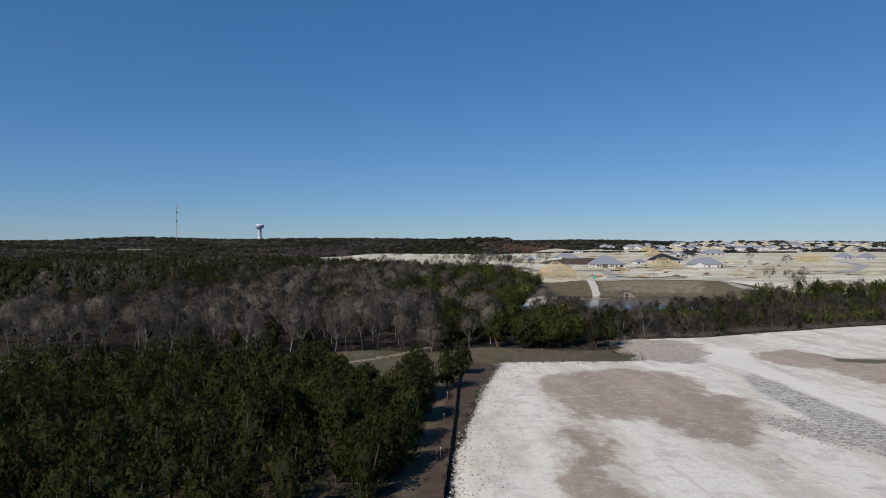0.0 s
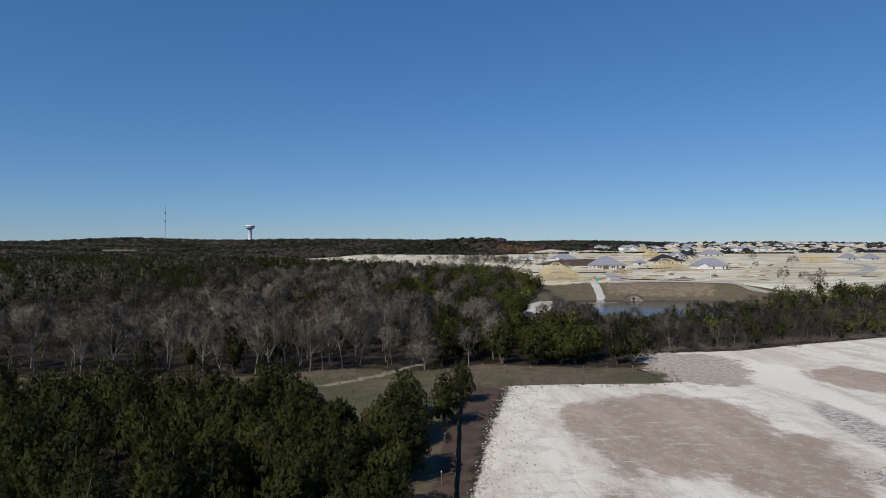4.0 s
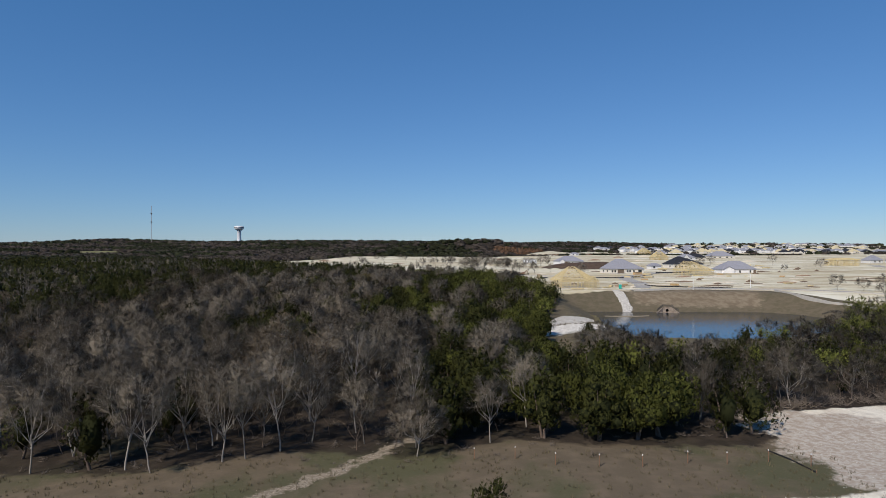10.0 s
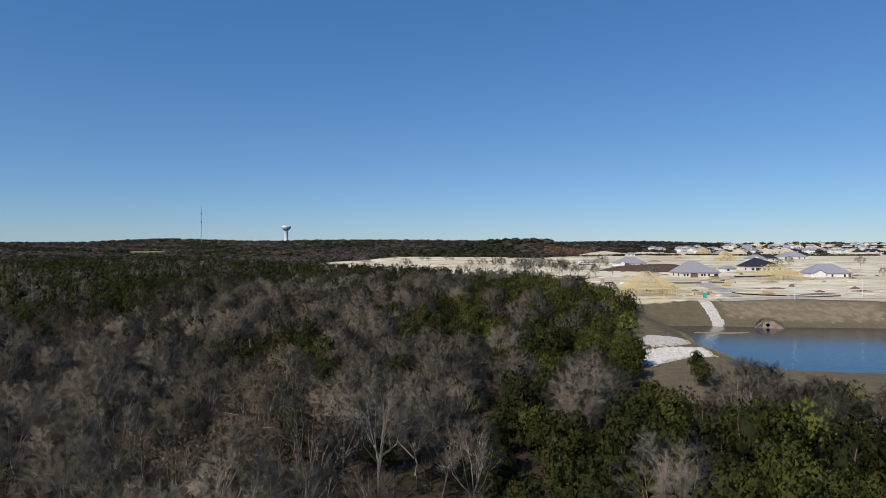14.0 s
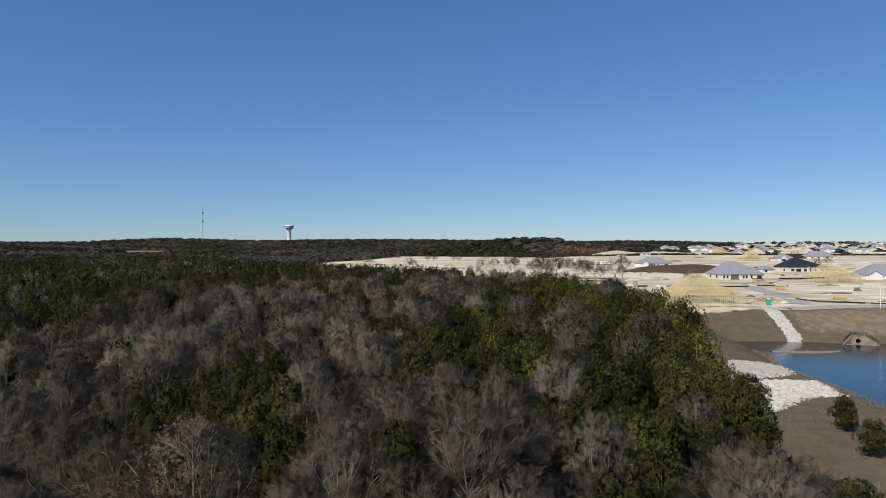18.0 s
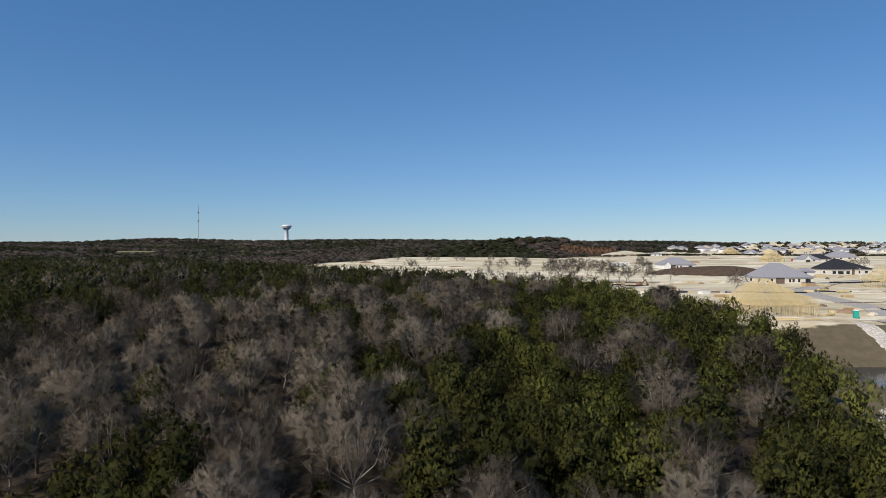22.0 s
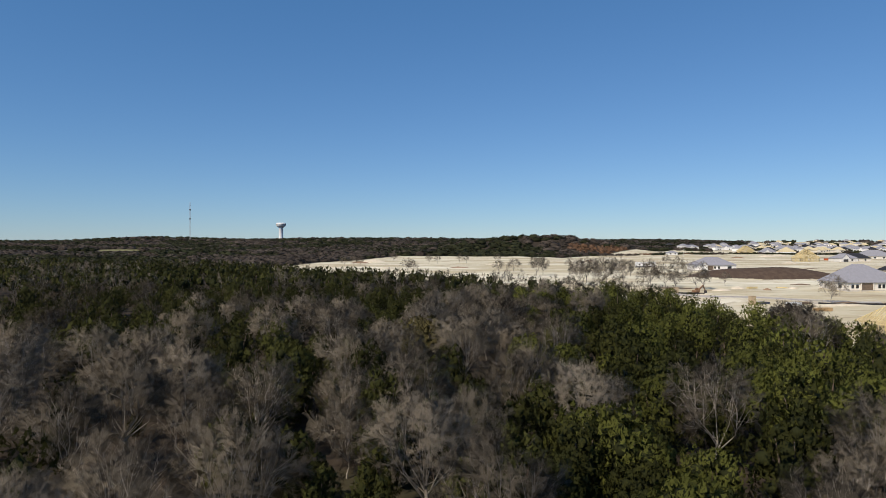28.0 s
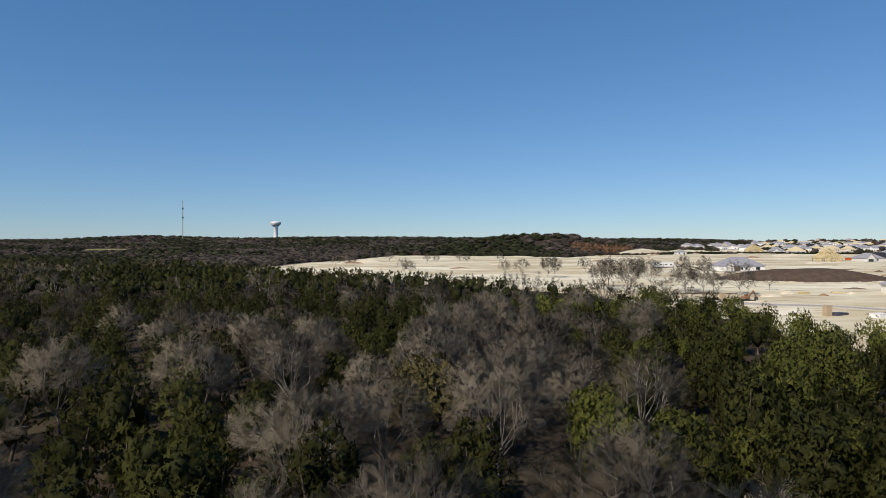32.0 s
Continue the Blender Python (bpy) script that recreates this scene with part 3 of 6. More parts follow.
                if w < twigs:
                    ribbon(sh, b, td, ln * rng.uniform(0.8, 1.3), twig_w * rng.uniform(0.6, 1.3), rng, 1 if w % 3 == 0 else 0, face)
                else:
                    side = td.cross(rand_dir(rng)).normalized() * ln * spread
                    sh.leaf(b, b + td * ln + side, b + td * ln * rng.uniform(0.75, 1.1) - side, face, 3, FAN)
    tips = [i for i, k in enumerate(sh.s) if k in (0, 3)]
    for _ in range(leaves):
        c = Vector(sh.v[sh.f[rng.choice(tips)][rng.choice((1, 2))]]) + rand_dir(rng) * 0.3
        a, b = rand_dir(rng) * leaf, rand_dir(rng) * leaf
        out = c - centre
        sh.leaf(c, c + a, c + b, (Vector((out.x / dome.x, out.y / dome.y, out.z / dome.z)) + rand_dir(rng) * 0.4).normalized(), 2)
    return sh.arrays()


ICO = bmesh.new()
bmesh.ops.create_icosphere(ICO, subdivisions=1, radius=1)
ICO_V = [v.co.copy() for v in ICO.verts]
ICO_F = [tuple(v.index for v in f.verts) for f in ICO.faces]
ICO.free()


def blob(shape, centre, radius, rng, rough, slot):
    pts, facing = [], []
    for v in ICO_V:
        k = 1 + rng.uniform(-rough, rough)
        facing.append(tuple(v))
        pts.append((centre[0] + v.x * radius[0] * k, centre[1] + v.y * radius[1] * k, centre[2] + v.z * radius[2] * k))
    shape.add(pts, ICO_F, slot, facing)


def juniper(seed, height, width, lobes, sprigs, size, blades, core=True, base=0.06):
    """An evergreen: several stems low down and a rounded crown of sprigs on lobes. Slots: 0 leaves, 1 bark, 2 dark
    cores painted as the crown's inner shade.
    """
    rng = random.Random(seed)
    sh = Shape()
    for k in range(2 if sprigs > 1000 else 1):
        d = Vector((rng.uniform(-0.2, 0.2), rng.uniform(-0.2, 0.2), 1)).normalized()
        p = Vector((rng.uniform(-0.2, 0.2), rng.uniform(-0.2, 0.2), -0.3))
        tube(sh, [p, p + d * height * 0.35, p + d * height * 0.8], [0.20, 0.14, 0.04], 5 if core else 3, 1)
    cs = []
    for k in range(lobes):
        u = (k + 0.5) / lobes
        z = height * (base + 0.1 + (0.80 - base) * u)
        taper = (1 - 0.55 * u ** 1.8) * (0.7 + 0.3 * min(1, u * 4))
        a = k * 2.4 + rng.uniform(-0.5, 0.5)
        rad = width * 0.5 * taper
        off = rad * rng.uniform(0.4, 0.78)
        r = rad * rng.uniform(0.36, 0.58)
        cs.append((Vector((math.cos(a) * off, math.sin(a) * off, z)), Vector((r, r, r * rng.uniform(0.85, 1.25)))))
    middle = Vector((0, 0, height * 0.45))
    # dark blobs behind the sprigs imitate shaded crevices
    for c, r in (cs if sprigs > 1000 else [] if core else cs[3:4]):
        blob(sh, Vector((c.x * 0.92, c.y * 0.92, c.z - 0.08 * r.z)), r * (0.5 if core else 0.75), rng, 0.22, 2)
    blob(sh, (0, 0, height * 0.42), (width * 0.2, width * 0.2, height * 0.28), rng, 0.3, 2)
    weights = [r.x * r.x for _, r in cs]
    for _ in range(sprigs):
        c, r = rng.choices(cs, weights)[0]
        d = (rand_dir(rng, -0.6) + Vector((c.x, c.y, 0)).normalized() * 0.25).normalized()
        p = c + Vector((d.x * r.x, d.y * r.y, d.z * r.z)) * rng.uniform(0.78, 1.08)
        face = (d + (p - middle).normalized() * 0.5 + Vector((0, 0, 0.1)) + rand_dir(rng) * 0.14).normalized()
        s = size * rng.uniform(0.6, 1.4)
        side = face.orthogonal().normalized()
        for j in range(blades):
            w = Matrix.Rotation(6.2832 * (j + rng.random() * 0.8) / blades, 3, face) @ side
            q = face.cross(w)
            sh.leaf(p - w * s * 0.25, p + w * s * 0.45 + q * s * 0.5 + face * s * 0.1, p + w * s * 0.2 - q * s * 0.35 + face * s * rng.uniform(0.1, 0.7) + Vector((0, 0, 0.4 * s)), face, 0)
    return sh.arrays()


def split(arrays, slots):
    """The triangles of some slots alone."""
    v, f, s = arrays
    keep = np.isin(s, slots)
    f, s = f[keep], s[keep]
    used, inv = np.unique(f, return_inverse=True)
    return v[used], inv.reshape(f.shape), s


def scatter(name, templates, spots, mats, label, category, seed=0):
    """Many plants in one mesh. spots: x, y, scale, tint. templates: arrays at true size."""
    rng = np.random.RandomState(seed)
    if not spots:
        return None
    vs, fs, ss, ts, o = [], [], [], [], 0
    gz = land(np.array([s[0] for s in spots]), np.array([s[1] for s in spots])) if spots else []
    for (x, y, sc, tint), z in zip(spots, gz):
        v, f, s = templates[rng.randint(len(templates))]
        a = rng.rand() * 6.2832
        c, n = math.cos(a) * sc, math.sin(a) * sc
        w = np.empty_like(v)
        w[:, 0] = v[:, 0] * c - v[:, 1] * n + x
        w[:, 1] = v[:, 0] * n + v[:, 1] * c + y
        w[:, 2] = v[:, 2] * sc + z
        c, n = math.cos(a), math.sin(a)
        w[:, 3] = v[:, 3] * c - v[:, 4] * n
        w[:, 4] = v[:, 3] * n + v[:, 4] * c
        w[:, 5:] = v[:, 5:]
        vs.append(w)
        fs.append(f + o)
        ss.append(s)
        ts.append(np.full(len(v), tint))
        o += len(v)
    me = mesh_of(name, np.concatenate(vs), np.concatenate(fs), mats, np.concatenate(ss), tint=np.concatenate(ts))
    return tagged(new(name, me), label, category, kind="stuff")


# where trees grow
DAM = ((40, 216), (50, 240), (59, 275), (69, 303), (81, 338), (86, 350), (92, 345), (86, 250), (100, 240), (80, 218), (60, 210))


def wooded(x, y, margin):
    ok = np.ones(x.shape, bool)
    for poly, m in ((PAD, margin + 1), (CLEARING, 0.3), (FIELD, margin), (POND, margin + 2.5), (DAM, 2.5)):
        ok &= edge_distance(poly, x, y) < -m
    north_bank = edge_distance(BANK, x, y) > 0
    ok &= ~(north_bank & ((y > 285) | (x > 172)))
    return ok


BARE_STANDS = ((18, 154, 3, 12), (6, 172, 4, 15), (12, 245, 6, 18), (13, 213, 7, 10), (25, 200, 4, 6), (38, 233, 4, 8), (20, 225, 3, 7), (30, 301, 10, 10), (51, 307, 5, 11), (23, 274, 3, 6), (18, 348, 5, 13), (34, 345, 4, 6), (7, 360, 10, 30), (12, 412, 16, 28), (52, 213, 10, 22), (77, 176, 11, 12), (-1, 245, 8, 35))
GREEN_STANDS = ((40, 161, 16, 12), (86, 216, 5, 18), (50, 184, 5, 18), (15, 164, 4, 10), (-24, 249, 9, 12), (-24, 228, 12, 13), (-10, 217, 3, 9), (-37, 271, 6, 11), (10, 281, 14, 34), (-12, 277, 5, 8), (-42, 335, 5, 12), (-14, 313, 5, 6), (-9, 334, 3, 5), (7, 312, 4, 5), (-28, 352, 9, 20), (-48, 372, 22, 20), (-42, 490, 34, 60), (14, 475, 26, 34), (38, 343, 20, 32), (32, 283, 22, 16), (-20, 331, 6, 14), (47, 384, 18, 26))


def stand(plan, x, y):
    """How far x, y lies inside one of some oval stands, from 0 to 1."""
    best = np.zeros(np.shape(x))
    for cx_, cy_, rx_, ry_ in plan:
        best = np.maximum(best, np.clip(2.6 * (1.15 - np.hypot((x - cx_) / rx_, (y - cy_) / ry_)), 0, 1))
    return best


def green_share(x, y):
    """How many of the trees are evergreen, from 0 to 1."""
    edge = np.interp(y, (160, 240, 268, 312, 335, 360, 420), (8, 8, -4, -4, 6, 18, 20))
    s = 1 / (1 + np.exp(-(x - edge) / 4.0))
    left = 0.10 + 0.68 * np.clip((y - 352) / 40, 0, 1) + 0.14 * waves(x, y, 60, 11)
    west = np.clip((-x - 70) / 25, 0, 1) * np.clip((y - 255) / 40, 0, 1)
    left = left * (1 - west) + (0.72 + 0.3 * waves(x, y, 110, 13)) * west
    g = left + (0.9 - left) * s
    g = np.where((x > 60) & (y < 262), 0.55 + 0.25 * waves(x, y, 40, 12), g)
    b, e = stand(BARE_STANDS, x, y), stand(GREEN_STANDS, x, y)
    g = g * (1 - b) + 0.06 * b
    g = g * (1 - e) + 0.95 * e
    far = np.clip((y - 400) / 90, 0, 1)
    g = g * (1 - far) + (0.70 + 0.35 * waves(x, y, 90, 14)) * far
    return np.where(y < 140, 1.0, g)


def jitter_grid(x0, x1, y0, y1, pitch, seed):
    rng = np.random.RandomState(seed)
    xs, ys = np.meshgrid(np.arange(x0, x1, pitch), np.arange(y0, y1, pitch))
    xs = xs + (np.arange(xs.shape[0]) % 2)[:, None] * pitch / 2
    xs = xs + rng.uniform(-0.36, 0.36, xs.shape) * pitch
    ys = ys + rng.uniform(-0.36, 0.36, ys.shape) * pitch
    return xs.ravel(), ys.ravel(), rng


def tinted(mat, amount):
    """Lets the tint of each plant in a joined mesh lighten or darken it."""
    nt = mat.node_tree
    at = nt.nodes.new("ShaderNodeAttribute")
    at.attribute_name = "tint"
    hsv = next(k for k in nt.nodes if k.type == "HUE_SAT")
    src = hsv.inputs["Value"].links[0].from_socket
    ma = nt.nodes.new("ShaderNodeMath")
    ma.operation = "MULTIPLY_ADD"
    nt.links.new(at.outputs["Fac"], ma.inputs[0])
    ma.inputs[1].default_value = amount
    ma.inputs[2].default_value = 1.0
    mu = nt.nodes.new("ShaderNodeMath")
    mu.operation = "MULTIPLY"
    nt.links.new(src, mu.inputs[0])
    nt.links.new(ma.outputs[0], mu.inputs[1])
    nt.links.new(mu.outputs[0], hsv.inputs["Value"])


for mat in (M_JUNIPER, M_LIVE, M_OAK, M_TWIG, M_BARK, M_SPRAY):
    tinted(mat, 0.45)

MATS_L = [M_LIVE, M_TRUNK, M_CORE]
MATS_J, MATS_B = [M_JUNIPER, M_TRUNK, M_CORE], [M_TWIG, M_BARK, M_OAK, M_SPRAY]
SIZES_J = ((8.2, 5.8), (7.4, 6.4), (8.8, 5.4), (7.0, 5.6), (8.0, 6.8))
SIZES_L = ((7.2, 7.4), (6.6, 6.8), (7.8, 7.0))
SIZES_B = ((9.4, 4.6), (8.8, 5.0), (10.0, 4.4), (8.2, 4.8))
SIZES_T = ((11.2, 4.0), (10.6, 4.2), (11.8, 3.7))
JUN_A = [juniper(10 + k, h, w, 17, 2000, 0.38, 1) for k, (h, w) in enumerate(SIZES_J)]
LIVE_A = [juniper(20 + k, h, w, 17, 2100, 0.39, 1, base=0.18) for k, (h, w) in enumerate(SIZES_L)]
BARE_A = [bare_tree(30 + k, h, r, 11, 8, 4, 17, 0.032, 4) for k, (h, r) in enumerate(SIZES_B)]
BARE_A += [bare_tree(40 + k, 9.4, 4.5, 12, 6, 4, 10, 0.03, 4, leaves=2200, leaf=0.19) for k in range(2)]
OAK_A = [bare_tree(150 + k, h, r, 9, 6, 6, 9, 0.045, 4, spread=0.34) for k, (h, r) in enumerate(((9.5, 4.6), (10.0, 4.2), (8.6, 4.8)))]
TALL_A = [bare_tree(45 + k, h, r, 9, 6, 7, 18, 0.028, 4, slim=True) for k, (h, r) in enumerate(SIZES_T)]
TALL_B = [bare_tree(75 + k, h, r, 8, 4, 3, 12, 0.05, 3, slim=True, spread=0.4) for k, (h, r) in enumerate(SIZES_T)]
LIVE_B = [juniper(25 + k, h, w, 14, 480, 0.52, 1, base=0.18) for k, (h, w) in enumerate(SIZES_L)]
JUN_B = [juniper(50 + k, h, w, 14, 480, 0.52, 1) for k, (h, w) in enumerate(SIZES_J)]
BARE_B = [bare_tree(60 + k, h, r, 10, 4, 2, 13, 0.05, 3, spread=0.36) for k, (h, r) in enumerate(SIZES_B)]
BARE_B += [bare_tree(70 + k, 9.2, 4.4, 8, 4, 1, 5, 0.055, 3, leaves=260, leaf=0.34, spread=0.4) for k in range(2)]
JUN_C = [juniper(80 + k, 7.5, 7.4, 6, 30, 1.3, 1, core=False) for k in range(4)]
BARE_C = [bare_tree(90 + k, 8.6, 4.6, 5, 1, 0, 12, 0.2, 3, spread=0.6) for k in range(4)]


def far_clump(seed):
    """A few far crowns: a low rounded core under ragged tufts that lie along it."""
    rng = random.Random(seed)
    sh = Shape()
    blob(sh, (0, 0, 1.0), (5.6, 5.6, 4.3), rng, 0.2, 0)
    for _ in range(14):
        d = rand_dir(rng, 0.05)
        c = Vector((d.x * 6.0, d.y * 6.0, 1.0 + d.z * 4.8)) * rng.uniform(0.9, 1.08)
        u = d.orthogonal().normalized()
        w = d.cross(u)
        a = rng.uniform(0, 6.28)
        p, q = u * math.cos(a) + w * math.sin(a), w * math.cos(a) - u * math.sin(a)
        k = rng.uniform(1.1, 2.2)
        sh.leaf(c - p * k, c + p * k * 0.6 + q * k * 0.9 + d * 0.5 * k, c + p * k * 0.4 - q * k * 0.9 - d * 0.3, d, 0)
    return sh.arrays()


CLUMPS = [far_clump(100 + k) for k in range(6)]
LOW_CLUMPS = [(v * np.array([1, 1, 0.62, 1, 1, 1, 1, 1]), f, s) for v, f, s in CLUMPS]

# near woods
xs, ys, rng = jitter_grid(-115, 300, 22, 470, 6.0, 1)
keep = wooded(xs, ys, 0.5) & ~((ys < 60) & (np.abs(xs) < 12)) & (xs > -40 - ys * 0.35) & (xs < 60 + ys * 0.62)
xs, ys = xs[keep], ys[keep]
xs4, ys4, _ = jitter_grid(-60, 14, 60, 136, 6.0, 4)
keep = wooded(xs4, ys4, 0.3) & (xs4 > -30 - ys4 * 0.35)
xs, ys = np.concatenate([xs, xs4[keep] + 3.0]), np.concatenate([ys, ys4[keep] + 1.5])
ok = wooded(xs, ys, 0.3)
xs, ys = xs[ok], ys[ok]
is_green = rng.rand(len(xs)) < green_share(xs, ys)
tall = 0.78 + 0.42 * rng.rand(len(xs))
tall = np.where(~is_green & (ys > 215), tall * 0.86, tall)
tint = rng.uniform(-1, 1, len(xs))
tall = np.where((xs > 55) & (ys > 165) & (ys < 265), tall * np.where(xs > 72, 0.80, 0.9) * np.where(ys > 215, 0.82, 1.0), tall)
tall = np.where(edge_distance(DAM, xs, ys) > -12, tall * 0.88, tall)
tall = np.where(ys < 140, 0.62 + 0.5 * rng.rand(len(xs)), tall)
live_share = np.clip((xs - 8) / 20, 0, 0.6) * (ys > 190) + 0.25 * ((xs > 95) & (ys < 260)) + 0.6 * stand(((36, 168, 15, 11),), xs, ys)
tall = tall * (1 - 0.2 * np.clip((ys - 350) / 40, 0, 1))
# bare crowns stand apart, with dark gaps between them
grey = np.where(~is_green & (ys > 165))[0]
drop = np.zeros(len(xs), bool)
for n_, i in enumerate(grey):
    kept = grey[:n_][~drop[grey[:n_]]]
    drop[i] = bool(len(kept)) and np.hypot(xs[kept] - xs[i], ys[kept] - ys[i]).min() < 6.6
is_green = is_green | (drop & (rng.rand(len(xs)) < 0.25))
small = drop & is_green
tall = np.where(small, tall * 0.62, np.where(~is_green & (ys > 190), tall * 1.1, tall))
tall = np.where(drop & ~is_green, tall * 0.5, tall)
gone = (np.hypot(xs + 1.5, ys - 355) < 4.5) | (drop & ~is_green & (rng.rand(len(xs)) < 0.55))
is_live = is_green & (rng.rand(len(xs)) < live_share)
is_tall = ~is_green & (ys < 188) & (xs < 40)
kind = np.where(is_live, "live", np.where(is_green, "juniper", np.where(is_tall, "tall", "bare")))
closeness = np.abs(xs - 6) + np.maximum(0, 95 - ys) * 0.8 + np.maximum(0, ys - 400)
THINGS = {}
for name, count, joined, shapes, mats, label in (("juniper", 230, "juniper_woods", JUN_B, MATS_J, "dense dark green juniper woodland on brown soil"), ("live", 110, "evergreen_oak_woods", LIVE_B, MATS_L, "bright green evergreen oak woodland"), ("bare", 250, "bare_woods", BARE_B, MATS_B, "leafless grey-brown winter woodland"), ("tall", 80, "tall_bare_woods", TALL_B, MATS_B, "tall leafless woodland with slender pale trunks")):
    ids = np.where((kind == name) & ~gone)[0]
    ids = ids[np.argsort(closeness[ids])]
    THINGS[name] = ids[:count]
    scatter(joined, shapes, [(xs[i], ys[i], tall[i], tint[i]) for i in ids[count:]], mats, label, "woodland", len(joined))

# low brown undergrowth between the trunks, coloured darker to imitate shade there
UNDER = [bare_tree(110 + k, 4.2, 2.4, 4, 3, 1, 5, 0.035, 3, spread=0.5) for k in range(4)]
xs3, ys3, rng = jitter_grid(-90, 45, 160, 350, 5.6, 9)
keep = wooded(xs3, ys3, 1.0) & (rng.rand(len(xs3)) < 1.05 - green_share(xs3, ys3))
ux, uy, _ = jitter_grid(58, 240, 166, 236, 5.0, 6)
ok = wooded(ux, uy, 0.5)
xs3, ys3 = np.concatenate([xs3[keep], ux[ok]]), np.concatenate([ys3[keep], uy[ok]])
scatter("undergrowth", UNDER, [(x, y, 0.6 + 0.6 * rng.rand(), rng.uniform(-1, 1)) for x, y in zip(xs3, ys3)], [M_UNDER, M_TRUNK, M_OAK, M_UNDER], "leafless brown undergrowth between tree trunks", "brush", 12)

# middle distance
xs2, ys2, rng = jitter_grid(-560, 560, 60, 680, 8.8, 2)
keep = wooded(xs2, ys2, 1.5) & ~((xs2 > -117) & (xs2 < 302) & (ys2 < 472) & (xs2 > -40 - ys2 * 0.35) & (xs2 < 60 + ys2 * 0.62)) & (np.abs(xs2 - 20) < 60 + ys2 * 0.82)
xs2, ys2 = xs2[keep], ys2[keep]
near_field = np.clip(-edge_distance(FIELD, xs2, ys2) / 40, 0, 1)
g2 = rng.rand(len(xs2)) < 0.86 + 0.4 * waves(xs2, ys2, 130, 21)
spots = [(x, y, (0.85 + 0.35 * rng.rand()) * (0.62 + 0.38 * e), rng.uniform(-1, 1)) for x, y, e in zip(xs2, ys2, near_field)]
scatter("juniper_thicket", JUN_C, [s for s, g in zip(spots, g2) if g], MATS_J, "distant dark green juniper thicket", "woodland", 3)
scatter("bare_thicket", BARE_C, [s for s, g in zip(spots, g2) if not g], MATS_B, "distant leafless brown thicket", "woodland", 4)

# far woods up to the skyline
far_spots = []
for pitch, y0, y1, seed in ((12, 676, 1045, 30), (17, 1040, 1700, 31), (26, 1700, 2300, 32), (36, 2300, 3100, 33)):
    fx, fy, rng = jitter_grid(-2300, 2300, y0, y1, pitch, seed)
    ok = (np.abs(fx - 30) < 120 + fy * 0.76) & wooded(fx, fy, 4) & ((fx < 320) | (edge_distance(FAR_FIELD, fx, fy) < 0) | (waves(fx, fy, 120, 41) > 0.35)) & ((fx < 0.49 * (fy - 180)) | (waves(fx, fy, 160, 42) > -0.05))
    ok &= (edge_distance(PASTURE, fx, fy) < -5) & (edge_distance(FAR_CLEARING, fx, fy) < -5)
    # crowns inside the wedge are scaled down to suit the camera's view
    low = np.where(edge_distance(SIGHT_WEDGE, fx, fy) > 0, 0.3, 1.0)[ok]
    far_spots += [(x, y, k * (pitch / 12) * (0.7 + 0.5 * rng.rand()) * (0.75 if pitch > 20 else 1), rng.uniform(-1, 1)) for x, y, k in zip(fx[ok], fy[ok], low)]
# rusty brush on the flank of the hill
fx, fy, rng = jitter_grid(195, 358, 1065, 1175, 9.0, 34)
ok = wooded(fx, fy, 2)
far_spots += [(x, y, 1.0 + 0.5 * rng.rand(), rng.uniform(-1, 1)) for x, y in zip(fx[ok], fy[ok])]
# hedges of junipers across the cleared land
for (ax, ay), (bx, by) in (((120, 985), (300, 1075)), ((300, 1075), (430, 1165)), ((470, 1215), (620, 1225)), ((620, 1225), (800, 1200)), ((620, 1465), (1120, 1525)), ((610, 1600), (1230, 1685)), ((800, 1880), (1520, 1965)), ((1060, 2260), (1900, 2330))):
    n = int(math.hypot(bx - ax, by - ay) / 7)
    for i in range(n):
        for o in (0, 9, 18):
            far_spots.append((ax + (bx - ax) * i / n + rng.uniform(-3, 3), ay + (by - ay) * i / n + o + rng.uniform(-3, 3), rng.uniform(0.55, 0.8), rng.uniform(-1, 0.3)))
fg = waves(np.array([s[0] for s in far_spots]), np.array([s[1] for s in far_spots]), 320, 51) + np.random.RandomState(8).uniform(-0.7, 0.7, len(far_spots)) > -0.1
M_FAR_BARE = foliage("far_bare_crowns", (0.085, 0.069, 0.058), (0.058, 0.049, 0.041))
tinted(M_FAR_BARE, 0.35)
M_FAR_GREEN = foliage("far_evergreen_crowns", (0.044, 0.047, 0.024), (0.026, 0.030, 0.016))
tinted(M_FAR_GREEN, 0.35)
rusty = np.array([195 < s[0] < 360 and 1060 < s[1] < 1175 and hash_waves > -0.4 for s, hash_waves in zip(far_spots, waves(np.array([s[0] for s in far_spots]), np.array([s[1] for s in far_spots]), 200, 61))])
M_FAR_RUST = foliage("far_rusty_brush", (0.165, 0.092, 0.052), (0.115, 0.074, 0.050))
tinted(M_FAR_RUST, 0.35)
scatter("far_rusty_brush", CLUMPS, [(s[0], s[1], s[2] * 0.45, s[3]) for s, r in zip(far_spots, rusty) if r], [M_FAR_RUST], "far rust-brown brush on a hillside", "brush", 7)
fg = fg & ~rusty
hedge_or_bare = ~fg & ~rusty
scatter("far_evergreen_woods", LOW_CLUMPS, [s for s, g in zip(far_spots, fg) if g], [M_FAR_GREEN], "far evergreen wooded hills on the skyline", "woodland", 5)
scatter("far_bare_woods", LOW_CLUMPS, [s for s, g in zip(far_spots, hedge_or_bare) if g], [M_FAR_BARE], "far leafless brown wooded hills", "woodland", 6)

